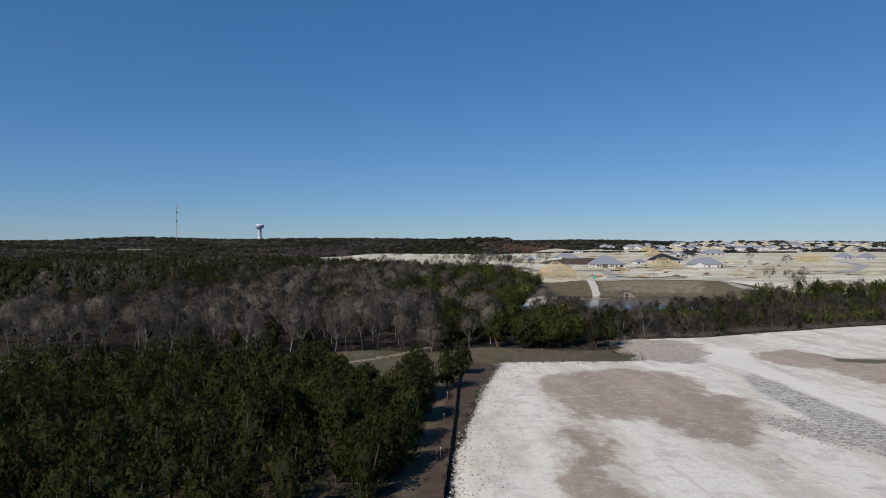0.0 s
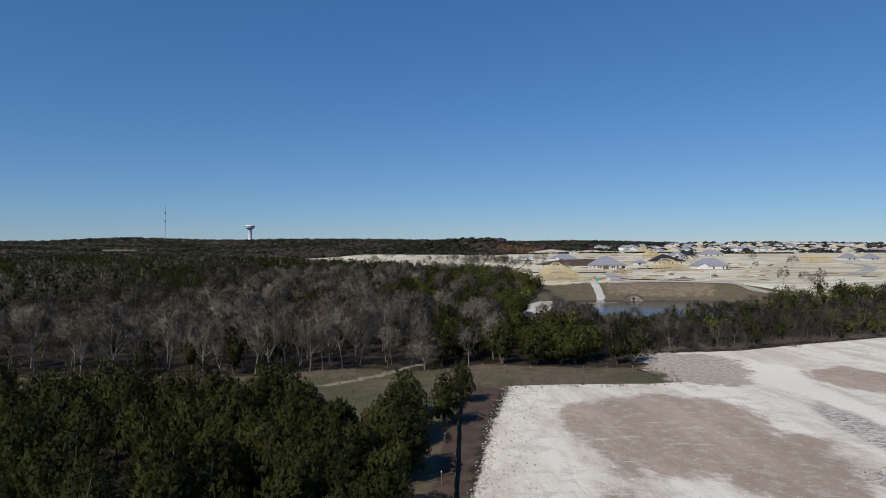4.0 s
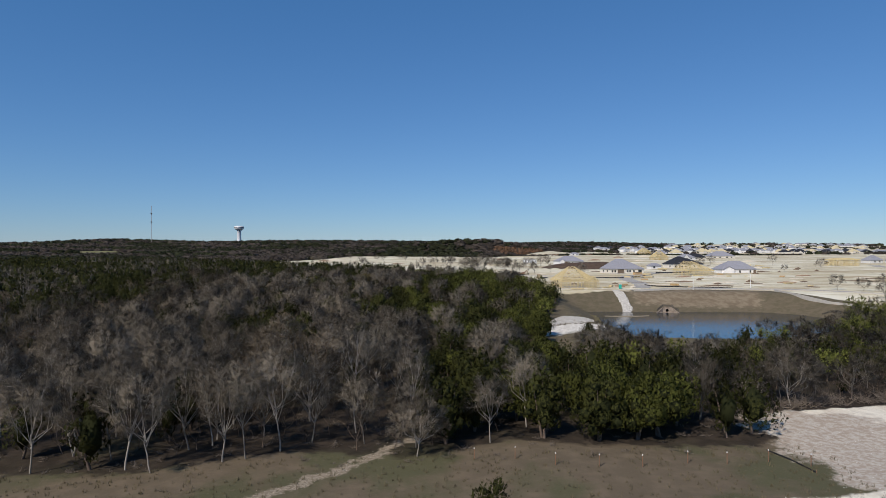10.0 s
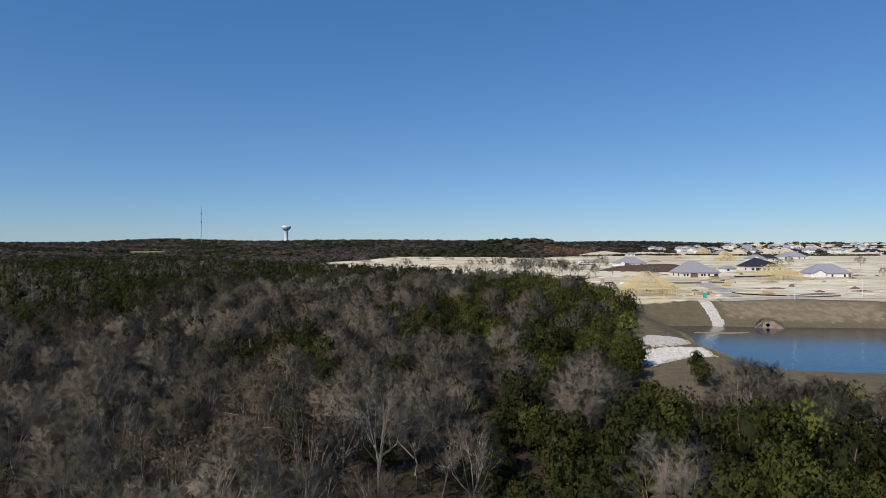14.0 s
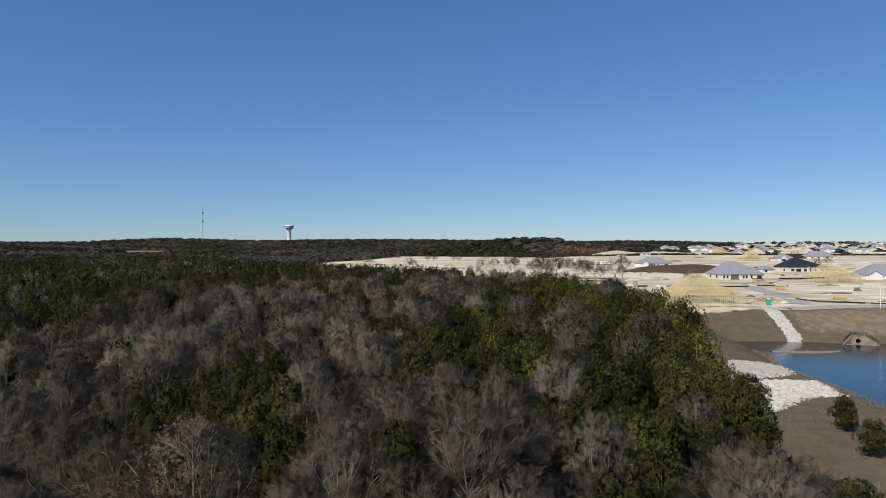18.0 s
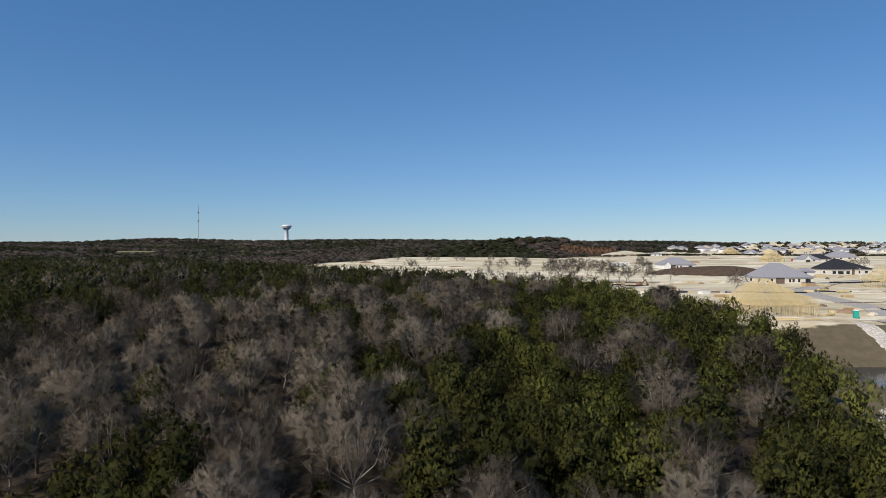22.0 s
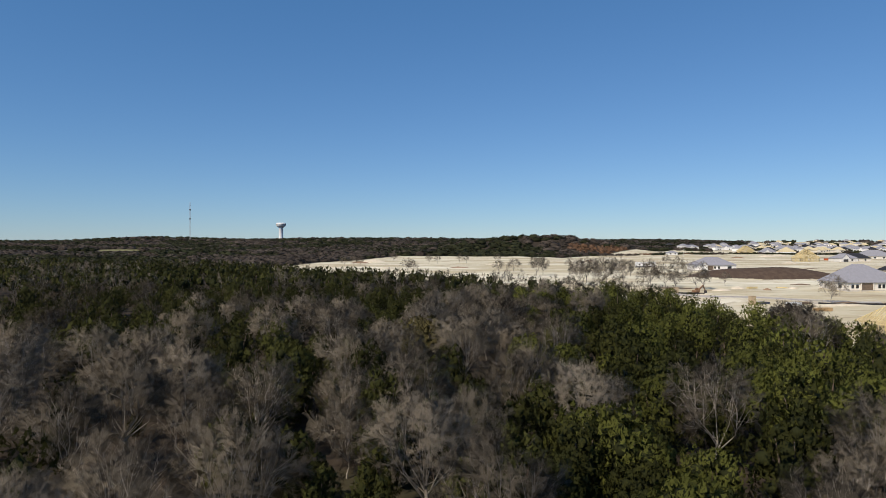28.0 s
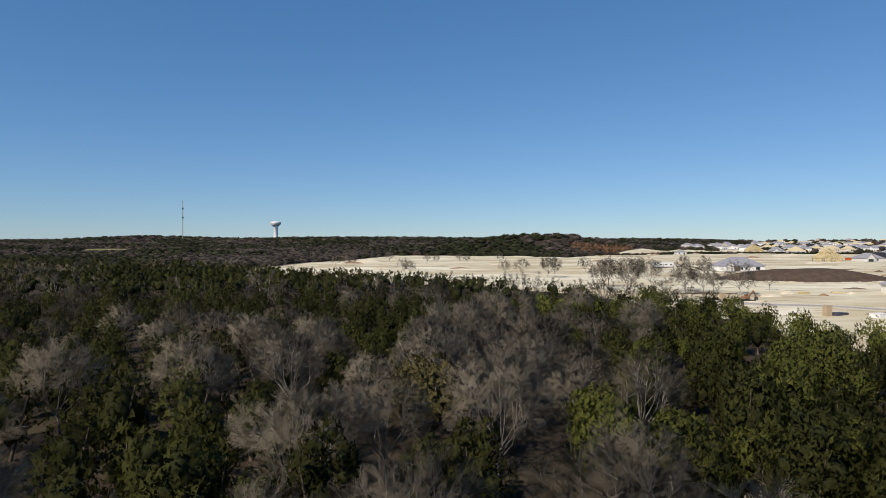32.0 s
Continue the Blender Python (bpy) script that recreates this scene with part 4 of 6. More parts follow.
# the nearest trees, one by one
TREE_WORDS = {
    "juniper": ("juniper_tree", "dense dark green juniper tree with a ragged crown", "tree", "junipers of the wood"),
    "live": ("evergreen_oak", "bright green evergreen oak with a rounded crown", "tree", "evergreen oaks of the wood"),
    "bare": ("bare_tree", "leafless grey winter tree with fine twigs", "tree", "bare trees of the wood"),
    "tan": ("oak_tree", "olive-tan leafy winter oak with a broad rounded crown", "tree", "leafy oaks"),
    "oak": ("oak_tree", "bare spreading oak spared on pale cleared ground", "tree", "oaks on the cleared land"),
    "tall": ("bare_tree", "tall leafless tree with a slender pale trunk", "tree", "bare trees of the wood"),
}
PROTO = {}
for name, arrs, mats in (("juniper", JUN_A, MATS_J), ("live", LIVE_A, MATS_L), ("bare", BARE_A, MATS_B), ("tall", TALL_A, MATS_B), ("oak", OAK_A, MATS_B), ("tan", [juniper(29, 8.0, 8.6, 26, 900, 0.55, 2, base=0.25)], [M_TAN_OAK, M_BARK, M_CORE])):
    PROTO[name] = []
    for k, a in enumerate(arrs):
        meshes = []
        for pname, slots in (("trunk", [1]), ("crown", [0, 2, 3])):
            v, f, s = split(a, slots)
            meshes.append((pname, mesh_of(pname, v, f, mats, s)))
        PROTO[name].append(meshes)


def plant(sort, shape, x, y, size, turn, label=""):
    name, words, cat, group = TREE_WORDS[sort]
    ob = empty_thing(name, x, y, turn=turn)
    ob.scale = (size, size, size)
    for pname, m in PROTO[sort][shape]:
        p = new(pname, m)
        p.parent = ob
    return tagged(ob, label or words, cat, group)


rng_t = random.Random(77)
for sort, ids in THINGS.items():
    for i in ids:
        k = rng_t.randrange(4 if sort == "bare" else len(PROTO[sort]))
        if sort in ("bare", "tall") and min(math.hypot((xs[i] + 13) / 12, (ys[i] - 182) / 19), math.hypot(xs[i] + 19, ys[i] - 203) / 7) < 1:
            plant("bare", rng_t.choice((4, 5)), xs[i], ys[i], tall[i] * 1.05, rng_t.uniform(0, 360), "tan-leaved winter oak with dry leaves in its crown")
            continue
        plant(sort, k, xs[i], ys[i], tall[i], rng_t.uniform(0, 360))

# ---- things of the woods and the cleared pad ----
M_ROCK = material("white_limestone_rock", (0.62, 0.59, 0.54), second=(0.36, 0.33, 0.285), scale=1.6, amount=1.0, per_island=0.2, bump=0.5)
M_STEEL = material("galvanised_steel", (0.42, 0.42, 0.43), rough=0.5, metal=0.6, scale=2.0)
M_RUST = material("rusty_steel_post", (0.20, 0.11, 0.07), second=(0.30, 0.17, 0.10), scale=3.0)
M_FABRIC = material("black_silt_fabric", (0.018, 0.018, 0.02), second=(0.03, 0.03, 0.032), scale=1.0)
M_PLYWOOD = material("plywood", (0.50, 0.34, 0.18), second=(0.40, 0.26, 0.13), scale=1.5)
M_ASPHALT = material("street_concrete", (0.38, 0.36, 0.33), second=(0.29, 0.27, 0.245), scale=0.25, amount=0.8, bump=0.15)
M_TEAL = material("teal_plastic", (0.015, 0.36, 0.29), second=(0.02, 0.30, 0.25), scale=1.5, rough=0.5)
M_WHITE = material("white_painted_metal", (0.78, 0.78, 0.77), second=(0.68, 0.67, 0.65), scale=0.5, rough=0.45)
M_YELLOW = material("worn_machine_paint", (0.24, 0.13, 0.07), second=(0.17, 0.11, 0.07), scale=1.0, rough=0.5)
M_DARK = material("dark_steel", (0.04, 0.04, 0.042), second=(0.07, 0.06, 0.05), scale=1.5, rough=0.6)
M_SOILHEAP = material("heaped_soil", (0.30, 0.20, 0.13), second=(0.22, 0.15, 0.10), scale=0.6, amount=0.9, bump=0.5, bump_scale=3)
M_PALEHEAP = material("heaped_caliche", (0.60, 0.54, 0.44), second=(0.50, 0.43, 0.33), scale=0.6, amount=0.9, bump=0.5, bump_scale=3)
M_BRUSH = material("dead_brush", (0.145, 0.118, 0.095), second=(0.09, 0.073, 0.058), scale=0.5, per_island=0.3)
M_REED = material("dry_reeds", (0.21, 0.18, 0.11), second=(0.14, 0.13, 0.075), scale=0.5, per_island=0.3)
M_TANK = material("tank_paint", (0.72, 0.74, 0.76), second=(0.62, 0.64, 0.66), scale=0.05, rough=0.5)


def strewn(name, shapes, spots, mat, label, category, sink=0.0):
    """Stones, tufts and the like in one mesh. spots: x, y, size."""
    rng = random.Random(len(spots))
    vs, fs, o = [], [], 0
    gz = land(np.array([s[0] for s in spots]), np.array([s[1] for s in spots]))
    for (x, y, s), z in zip(spots, gz):
        v, f, _ = rng.choice(shapes)
        a = rng.uniform(0, 6.28)
        c, n = math.cos(a) * s, math.sin(a) * s
        w = np.stack([v[:, 0] * c - v[:, 1] * n + x, v[:, 0] * n + v[:, 1] * c + y, v[:, 2] * s + z - sink * s], -1)
        vs.append(w)
        fs.append(f + o)
        o += len(v)
    me = mesh_of(name, np.concatenate(vs), np.concatenate(fs), [mat])
    return tagged(new(name, me), label, category, kind="stuff")


def stone_shape(seed):
    sh = Shape()
    blob(sh, (0, 0, 0.25), (0.55, 0.42, 0.34), random.Random(seed), 0.22, 0)
    return sh.arrays()


def tuft_shape(seed, blades, spread):
    rng = random.Random(seed)
    sh = Shape()
    for _ in range(blades):
        p = Vector((rng.uniform(-0.4, 0.4), rng.uniform(-0.4, 0.4), 0))
        d = Vector((rng.uniform(-spread, spread), rng.uniform(-spread, spread), 1)).normalized()
        ribbon(sh, p, d, rng.uniform(0.5, 1.1), 0.09, rng, 0)
    return sh.arrays()


def brush_shape(seed):
    rng = random.Random(seed)
    sh = Shape()
    for _ in range(46):
        p = Vector((rng.uniform(-1.5, 1.5), rng.uniform(-0.9, 0.9), rng.uniform(0, 0.5)))
        d = Vector((rng.uniform(-1, 1), rng.uniform(-0.7, 0.7), rng.uniform(-0.05, 0.7))).normalized()
        ribbon(sh, p, d, rng.uniform(0.8, 2.2), rng.uniform(0.04, 0.12), rng, 0)
    return sh.arrays()


STONES = [stone_shape(k) for k in range(5)]
TUFTS = [tuft_shape(k, 9, 0.45) for k in range(4)]
BRUSH = [brush_shape(k) for k in range(4)]


def along(points, spacing, rng, wobble):
    """Spots along a broken line."""
    out = []
    for (ax, ay), (bx, by) in zip(points, points[1:]):
        n = max(1, int(math.hypot(bx - ax, by - ay) / spacing))
        for i in range(n):
            u = (i + rng.random()) / n
            out.append((ax + (bx - ax) * u + rng.gauss(0, wobble), ay + (by - ay) * u + rng.gauss(0, wobble)))
    return out


rng = random.Random(5)
PAD_EDGE = ((5.7, 50), (5.9, 63), (7.2, 73.6), (10.3, 87.2), (16, 111.3), (23.3, 136.8))
spots = [(x, y, rng.uniform(0.08, 0.3)) for x, y in along(PAD_EDGE, 0.1, rng, 0.6)]
spots += [(x + rng.uniform(0, 6), y, rng.uniform(0.1, 0.35)) for x, y in along(PAD_EDGE, 0.12, rng, 0.4)]
spots += [(x, y, rng.uniform(0.05, 0.16)) for x, y in along(((23.5, 137), (37, 137.7), (50, 137), (57, 138)), 0.3, rng, 0.3)]
strewn("edge_rubble", STONES, spots, M_ROCK, "broken white limestone rubble along the pad's edge", "rubble", 0.1)
RUBBLE = ((54, 140), (62, 139), (74, 147), (80, 156), (68, 160), (60, 166), (58, 158), (62, 148))
spots = []
while len(spots) < 320:
    x, y = rng.uniform(52, 84), rng.uniform(136, 170)
    if edge_distance(RUBBLE, np.array([x]), np.array([y]))[0] > -1.5:
        spots.append((x, y, rng.uniform(0.05, 0.16)))
strewn("strewn_rubble", STONES, spots, M_ROCK, "scattered pale rocks on brown soil", "rubble", 0.1)
spots = [(x, y, rng.uniform(0.05, 0.16)) for x, y in along(CREEK_LINE, 0.1, rng, 0.5)]
strewn("creek_stones", STONES, spots, material("tan_creek_stone", (0.40, 0.34, 0.27), second=(0.30, 0.25, 0.19), scale=1.0, per_island=0.3), "pale stones in a dry creek bed", "stones", 0.15)
spots = [(x, y, rng.uniform(0.7, 1.4)) for x, y in along(((58, 166), (66, 172.5), (88, 176), (121, 188), (164, 203), (230, 217), (290, 232)), 1.3, rng, 1.2)]
strewn("brush_row", BRUSH, spots, M_BRUSH, "row of cleared dead brush beside the pad", "brush")
spots = []
for _ in range(420):
    x, y = rng.uniform(-110, 62), rng.uniform(152, 190)
    spots.append((x, y, rng.uniform(0.2, 0.55)))
spots = [s for s in spots if edge_distance(PAD, np.array([s[0]]), np.array([s[1]]))[0] < -2]
strewn("fallen_branches", BRUSH, spots, M_BRUSH, "fallen dead branches on the woodland floor", "brush")
spots = [(rng.uniform(-100, 60), rng.uniform(128, 156), rng.uniform(0.25, 0.6)) for _ in range(2600)]
keep = edge_distance(CLEARING, np.array([s[0] for s in spots]), np.array([s[1] for s in spots])) > 0.3
strewn("dry_grass", TUFTS, [s for s, k in zip(spots, keep) if k], material("short_dry_grass", (0.13, 0.105, 0.062), second=(0.09, 0.085, 0.045), scale=0.4, per_island=0.3), "short dry grass in the clearing", "grass")
spots = [(x, y, rng.uniform(0.5, 1.1)) for x, y in along(((88, 320), (83, 300), (83, 285), (82, 268), (80, 257)), 0.14, rng, 0.5)]
strewn("shore_reeds", TUFTS, spots, M_REED, "dry reeds along the pond's shore", "reeds")
spots = []
while len(spots) < 700:
    x, y = rng.uniform(44, 84), rng.uniform(214, 300)
    if edge_distance(DAM, np.array([x]), np.array([y]))[0] > 1:
        spots.append((x, y, rng.uniform(0.25, 0.7)))
strewn("bank_weeds", TUFTS, spots, M_REED, "dry weeds on the pond's dam", "grass")

# wire fence in the clearing
for k, (x, y) in enumerate(((15.5, 152.8), (20.4, 152.3), (24.6, 149.5), (29.6, 148.7), (34.7, 148.4), (40.8, 149.6), (45.4, 149.0), (51.0, 149.6), (55.0, 147.5), (7.0, 92), (8.6, 105.5), (5.4, 76), (10.2, 118))):
    post = empty_thing("fence_post", x, y)
    part("post", box(-0.04, -0.03, -0.3, 0.04, 0.03, 1.35), M_RUST, post)
    part("cap", box(-0.045, -0.035, 1.35, 0.045, 0.035, 1.5), M_WHITE, post, "white painted tip")
    tagged(post, "rusty steel fence post with a white tip", "fence post", "posts in the clearing")


def silt_fence(points, height=0.8):
    """Black fabric on stakes."""
    x0, y0 = points[0]
    z0 = ground_at(x0, y0)
    ob = empty_thing("silt_fence", x0, y0, z0)
    run, bm = [], bmesh.new()
    for (ax, ay), (bx, by) in zip(points, points[1:]):
        n = max(1, round(math.hypot(bx - ax, by - ay) / 2.5))
        run += [(ax + (bx - ax) * i / n, ay + (by - ay) * i / n) for i in range(n)]
    run.append(points[-1])
    rr = random.Random(int(x0))
    prev = None
    for i, (x, y) in enumerate(run):
        z = ground_at(x, y) - z0
        h = height * rr.uniform(0.85, 1.05)
        ring = [bm.verts.new((x - x0 + dx, y - y0 + dx, z + dz)) for dx, dz in ((-0.02, -0.2), (0.02, -0.2), (0.02, h), (-0.02, h))]
        if prev:
            for k in range(4):
                bm.faces.new((prev[k], prev[(k + 1) % 4], ring[(k + 1) % 4], ring[k]))
        prev = ring
        if i % 2 == 0:
            part("stake", box(x - x0 + 0.03, y - y0 - 0.03, z - 0.3, x - x0 + 0.09, y - y0 + 0.03, z + height + 0.2), M_RUST, ob)
    part("fabric", bm, M_FABRIC, ob)
    return tagged(ob, "black fabric silt fence on wooden stakes", "silt fence", "silt fences")


silt_fence([(3.2, 52), (4.9, 64), (7.6, 85), (11.2, 114), (14.0, 134)], 0.95)
silt_fence([(53.6, 154), (54.1, 149.6), (53.8, 145)], 0.2)
silt_fence([(139, 392), (138.2, 383), (140.5, 377.5), (145, 375), (154, 373.8), (167, 374.2), (178, 376)], 0.55)
silt_fence([(158, 455), (164, 451), (170, 450)], 0.6)
silt_fence([(118, 452), (126, 447), (138, 445), (150, 447)], 0.6)
silt_fence([(84, 488), (92, 487), (100, 488)], 0.8)
silt_fence([(196, 505), (210, 509), (226, 512)], 0.8)

# trees standing on their own: evergreen or not, shape, x, y, size, label
LONE = [("juniper", 0, 9.3, 113.5, 0.95, ""), ("juniper", 1, 3.6, 117.5, 1.0, ""), ("juniper", 4, -14, 120, 1.05, ""), ("juniper", 2, 13.2, 126.8, 0.85, ""), ("juniper", 2, 2.0, 104, 1.0, ""), ("juniper", 0, 3.0, 93, 1.0, ""), ("juniper", 1, 1.2, 83, 1.0, ""), ("juniper", 4, 0.2, 73, 0.95, ""),
        ("tall", 1, -21.7, 151.8, 1.05, ""), ("tall", 0, -14.5, 154.5, 1.0, ""), ("tall", 2, -12.0, 155.5, 1.0, ""), ("tall", 0, -33.9, 160, 1.05, ""), ("bare", 3, 8.7, 155.5, 0.8, ""),
        ("juniper", 3, 60, 243, 0.7, ""), ("juniper", 1, 57, 233, 0.65, ""), ("juniper", 0, 49, 249, 0.8, ""), ("juniper", 3, 66, 232, 0.6, "")]
OAKS = [(-13.5, 632, 0.9), (-11, 636, 0.8), (-66, 751, 0.8), (-60, 755, 0.85), (-54, 752, 0.7), (-34, 856, 0.9), (-1, 785, 0.8), (6, 788, 0.75), (26, 809, 0.8), (32, 812, 0.7), (60, 824, 0.8), (58, 604, 1.1), (63, 612, 1.0), (80, 545, 1.3), (76, 538, 1.15), (71, 546, 1.2), (66, 541, 1.05), (86, 540, 1.2), (92, 522, 1.2), (96, 516, 1.05), (89, 514, 1.1), (107, 512, 1.2), (64, 528, 1.1), (70, 520, 1.0), (112, 516, 0.8), (99, 594, 0.9), (110, 604, 0.9), (88, 650, 0.9), (104, 660, 0.85), (70, 668, 0.9), (116, 640, 0.8), (52, 650, 0.9), (40, 628, 0.85), (179, 736, 0.9), (143, 622, 1.05), (157, 648, 0.7), (125, 454, 0.95), (382, 657, 1.0), (361, 560, 1.0), (222, 361, 0.8), (228, 352, 0.7), (232, 345, 0.8), (216, 325, 0.8), (300, 640, 0.9), (318, 655, 0.9), (305, 524, 0.6)]
rng_t = random.Random(9)
plant("tan", 0, -1.5, 355, 1.05, 40)
plant("tan", 0, 4.5, 222, 0.8, 110)
for green, k, x, y, s, words in LONE:
    plant(green, k, x, y, s, rng_t.uniform(0, 360), words)
for x, y, s in OAKS:
    plant("oak", rng_t.choice((0, 1, 2)), x, y, s, rng_t.uniform(0, 360))
for x, y, s in ((103, 523, 0.75), (127, 529, 0.6), (97, 508, 0.7)):
    plant("oak", 1, x, y, s, rng_t.uniform(0, 360), "thin bare tree spared on pale cleared ground")

# ---- pond works ----


def draped(name, poly, lift, rough, step, mat, label, category, hole=None):
    """A rough sheet of loose stone laid over the ground inside a plan."""
    xs_ = [p[0] for p in poly]
    ys_ = [p[1] for p in poly]
    X, Y = np.meshgrid(np.arange(min(xs_) - 1, max(xs_) + 1, step), np.arange(min(ys_) - 1, max(ys_) + 1, step))
    d = edge_distance(poly, X, Y) + 0.35 * waves(X, Y, 2.2, 8)
    if hole:
        d = np.minimum(d, -edge_distance(hole, X, Y))
    rr = np.random.RandomState(4)
    Z = land(X, Y) + np.clip(d * 1.2, -0.3, lift) + rr.uniform(-rough, rough, X.shape)
    X = X + rr.uniform(-0.3, 0.3, X.shape) * step
    Y = Y + rr.uniform(-0.3, 0.3, X.shape) * step
    n, m = X.shape
    ids = np.arange(n * m).reshape(n, m)
    q = np.stack([ids[:-1, :-1], ids[:-1, 1:], ids[1:, 1:], ids[1:, :-1]], -1).reshape(-1, 4)
    q = q[(d.ravel()[q] > -0.35).all(1)]
    used, inv = np.unique(q, return_inverse=True)
    v = np.stack([X.ravel(), Y.ravel(), Z.ravel()], -1)[used]
    return tagged(new(name, mesh_of(name, v, inv.reshape(q.shape), [mat])), label, category, kind="stuff")


draped("rock_chute", ((110.9, 362.5), (115, 362.5), (114.2, 352), (113, 343), (110.5, 338), (101, 331.5), (99, 332.5), (106.5, 338.5), (108.8, 343), (110, 352)), 0.3, 0.05, 0.4, M_ROCK, "white rock drainage chute down the bank", "rocks")
RIPRAP = (((66, 288.5), (71.3, 286), (73.2, 281.5), (72.4, 276.5), (68, 275), (62, 273.6), (57, 269.5), (59, 279)), ((57, 267.8), (65, 272.2), (73.4, 271), (72.2, 262), (66, 261), (60, 256.3), (54, 250.4), (47, 248.5), (49.5, 258)))
for k, poly in enumerate(RIPRAP):
    draped("riprap", poly, 0.32, 0.09, 0.36, M_ROCK, "white limestone riprap spillway on the dam", "rocks")
rng = random.Random(14)
spots = [(x, y, rng.uniform(0.15, 0.5)) for poly in RIPRAP for x, y in along(poly + poly[:1], 0.16, rng, 0.45)]
strewn("riprap_stones", STONES, spots, M_ROCK, "loose white limestone blocks round the riprap", "rocks", 0.1)
spots = [(rng.uniform(53, 71), rng.uniform(64, 104), rng.uniform(0.12, 0.4)) for _ in range(900)]
keep = edge_distance(CRUMBS, np.array([p[0] for p in spots]), np.array([p[1] for p in spots])) > -2
strewn("soil_clods", STONES, [p for p, k in zip(spots, keep) if k or p[0] > 64 and rng.random() < 0.3], material("grey_clods", (0.30, 0.265, 0.225), second=(0.17, 0.15, 0.125), scale=1.0, per_island=0.3), "grey clods of dug soil on the pale pad", "clods", 0.15)
bm = bmesh.new()
rr = random.Random(3)
rows_ = []
for i in range(13):
    u = i / 12
    cx_, cy_, half = 93.5 + 18.5 * u, 323.8 - 1.5 * math.sin(u * 3.1), 2.6 * math.sin(math.pi * (0.06 + 0.88 * u)) + 0.3
    rows_.append([bm.verts.new((cx_, cy_ + half * k + rr.uniform(-0.4, 0.4), -0.62 - 0.3 * k * k + rr.uniform(-0.05, 0.05))) for k in (-1, -0.4, 0.3, 1)])
for a, b in zip(rows_, rows_[1:]):
    for k in range(3):
        bm.faces.new((a[k], b[k], b[k + 1], a[k + 1]))
bar = bpy.data.meshes.new("mud_bar")
bm.to_mesh(bar)
bm.free()
bar.materials.append(material("pond_mud", (0.26, 0.21, 0.14), second=(0.16, 0.135, 0.085), scale=0.6))
tagged(new("mud_bar", bar), "tan mud bar in shallow pond water", "mud bar")


# darker, browner concrete than M_CONCRETE, for the culverts
M_OUTFALL = material("dark_concrete", (0.30, 0.25, 0.205), second=(0.17, 0.135, 0.105), scale=0.9, amount=1.0, bump=0.3)


def culvert(x, y, z, turn):
    """A concrete outfall: headwall with a pipe, sloped wings and a railing on top. It faces -y."""
    ob = empty_thing("culvert", x, y, z, turn)
    bm = bmesh.new()
    w, h, r, cz = 2.4, 3.0, 0.85, 1.25
    ring = [(r * math.cos(a * math.pi / 8), cz + r * math.sin(a * math.pi / 8)) for a in range(16)]
    edge = []
    for cx_, cz_ in ring:
        dx, dz = cx_, cz_ - cz
        k = min(w / abs(dx) if abs(dx) > 1e-6 else 9e9, ((h - cz) if dz > 0 else cz) / abs(dz) if abs(dz) > 1e-6 else 9e9)
        edge.append((dx * k, cz + dz * k))
    for yy, flip in ((-0.2, False), (0.2, True)):
        a = [bm.verts.new((px, yy, pz)) for px, pz in ring]
        b = [bm.verts.new((px, yy, pz)) for px, pz in edge]
        for i in range(16):
            j = (i + 1) % 16
            bm.faces.new((a[i], a[j], b[j], b[i]) if flip else (a[i], b[i], b[j], a[j]))
    part("headwall", bm, M_OUTFALL, ob)
    bm = box(-w - 0.15, -0.3, h, w + 0.15, 0.3, h + 0.25)
    part("coping", bm, M_OUTFALL, ob)
    bm = bmesh.new()
    for rad, rev in ((r, True), (r + 0.12, False)):
        lo = [bm.verts.new((rad * math.cos(a * math.pi / 8), -0.15, cz + rad * math.sin(a * math.pi / 8))) for a in range(16)]
        hi = [bm.verts.new((rad * math.cos(a * math.pi / 8), 5.0, cz + rad * math.sin(a * math.pi / 8))) for a in range(16)]
        for i in range(16):
            j = (i + 1) % 16
            f = (lo[i], lo[j], hi[j], hi[i])
            bm.faces.new(f[::-1] if rev else f)
    part("pipe", bm, M_DARK, ob, "dark drain pipe")
    for s in (-1, 1):
        bm = bmesh.new()
        p = [(s * w, 0, -1.2), (s * w, 0, h), (s * (w + 4.2), -4.2, -0.2), (s * (w + 4.2), -4.2, -1.2)]
        n = Vector((0.2, s * 0.2 * 1, 0))
        f = [bm.verts.new(Vector(q) + n) for q in p]
        b = [bm.verts.new(Vector(q) - n) for q in p]
        bm.faces.new(f)
        bm.faces.new(b[::-1])
        for i in range(4):
            bm.faces.new((f[i], b[i], b[(i + 1) % 4], f[(i + 1) % 4]))
        part("wing_wall", bm, M_OUTFALL, ob)
    part("apron", box(-w - 2.5, -4.0, -1.2, w + 2.5, 0.1, 0.15), M_OUTFALL, ob)
    corners = [(-w - 3.4, -3.2), (-w, 0.2), (w, 0.2), (w + 3.4, -3.2)]
    tops = [1.0, h + 0.25, h + 0.25, 1.0]
    for k in range(3):
        (ax, ay), (bx, by) = corners[k], corners[k + 1]
        n = 9
        for i in range(n + (k == 2)):
            u = i / n
            px, py, pz = ax + (bx - ax) * u, ay + (by - ay) * u, tops[k] + (tops[k + 1] - tops[k]) * u
            part("rail_post", box(px - 0.05, py - 0.05, pz - 0.2, px + 0.05, py + 0.05, pz + 1.2), M_DARK, ob)
        for hz in (0.35, 0.75, 1.15):
            part("rail", beam((ax, ay, tops[k] + hz), (bx, by, tops[k + 1] + hz), 0.13, 0.13), M_DARK, ob)
    return tagged(ob, "concrete culvert headwall with a round pipe and dark steel railing", "culvert", "pond culverts")


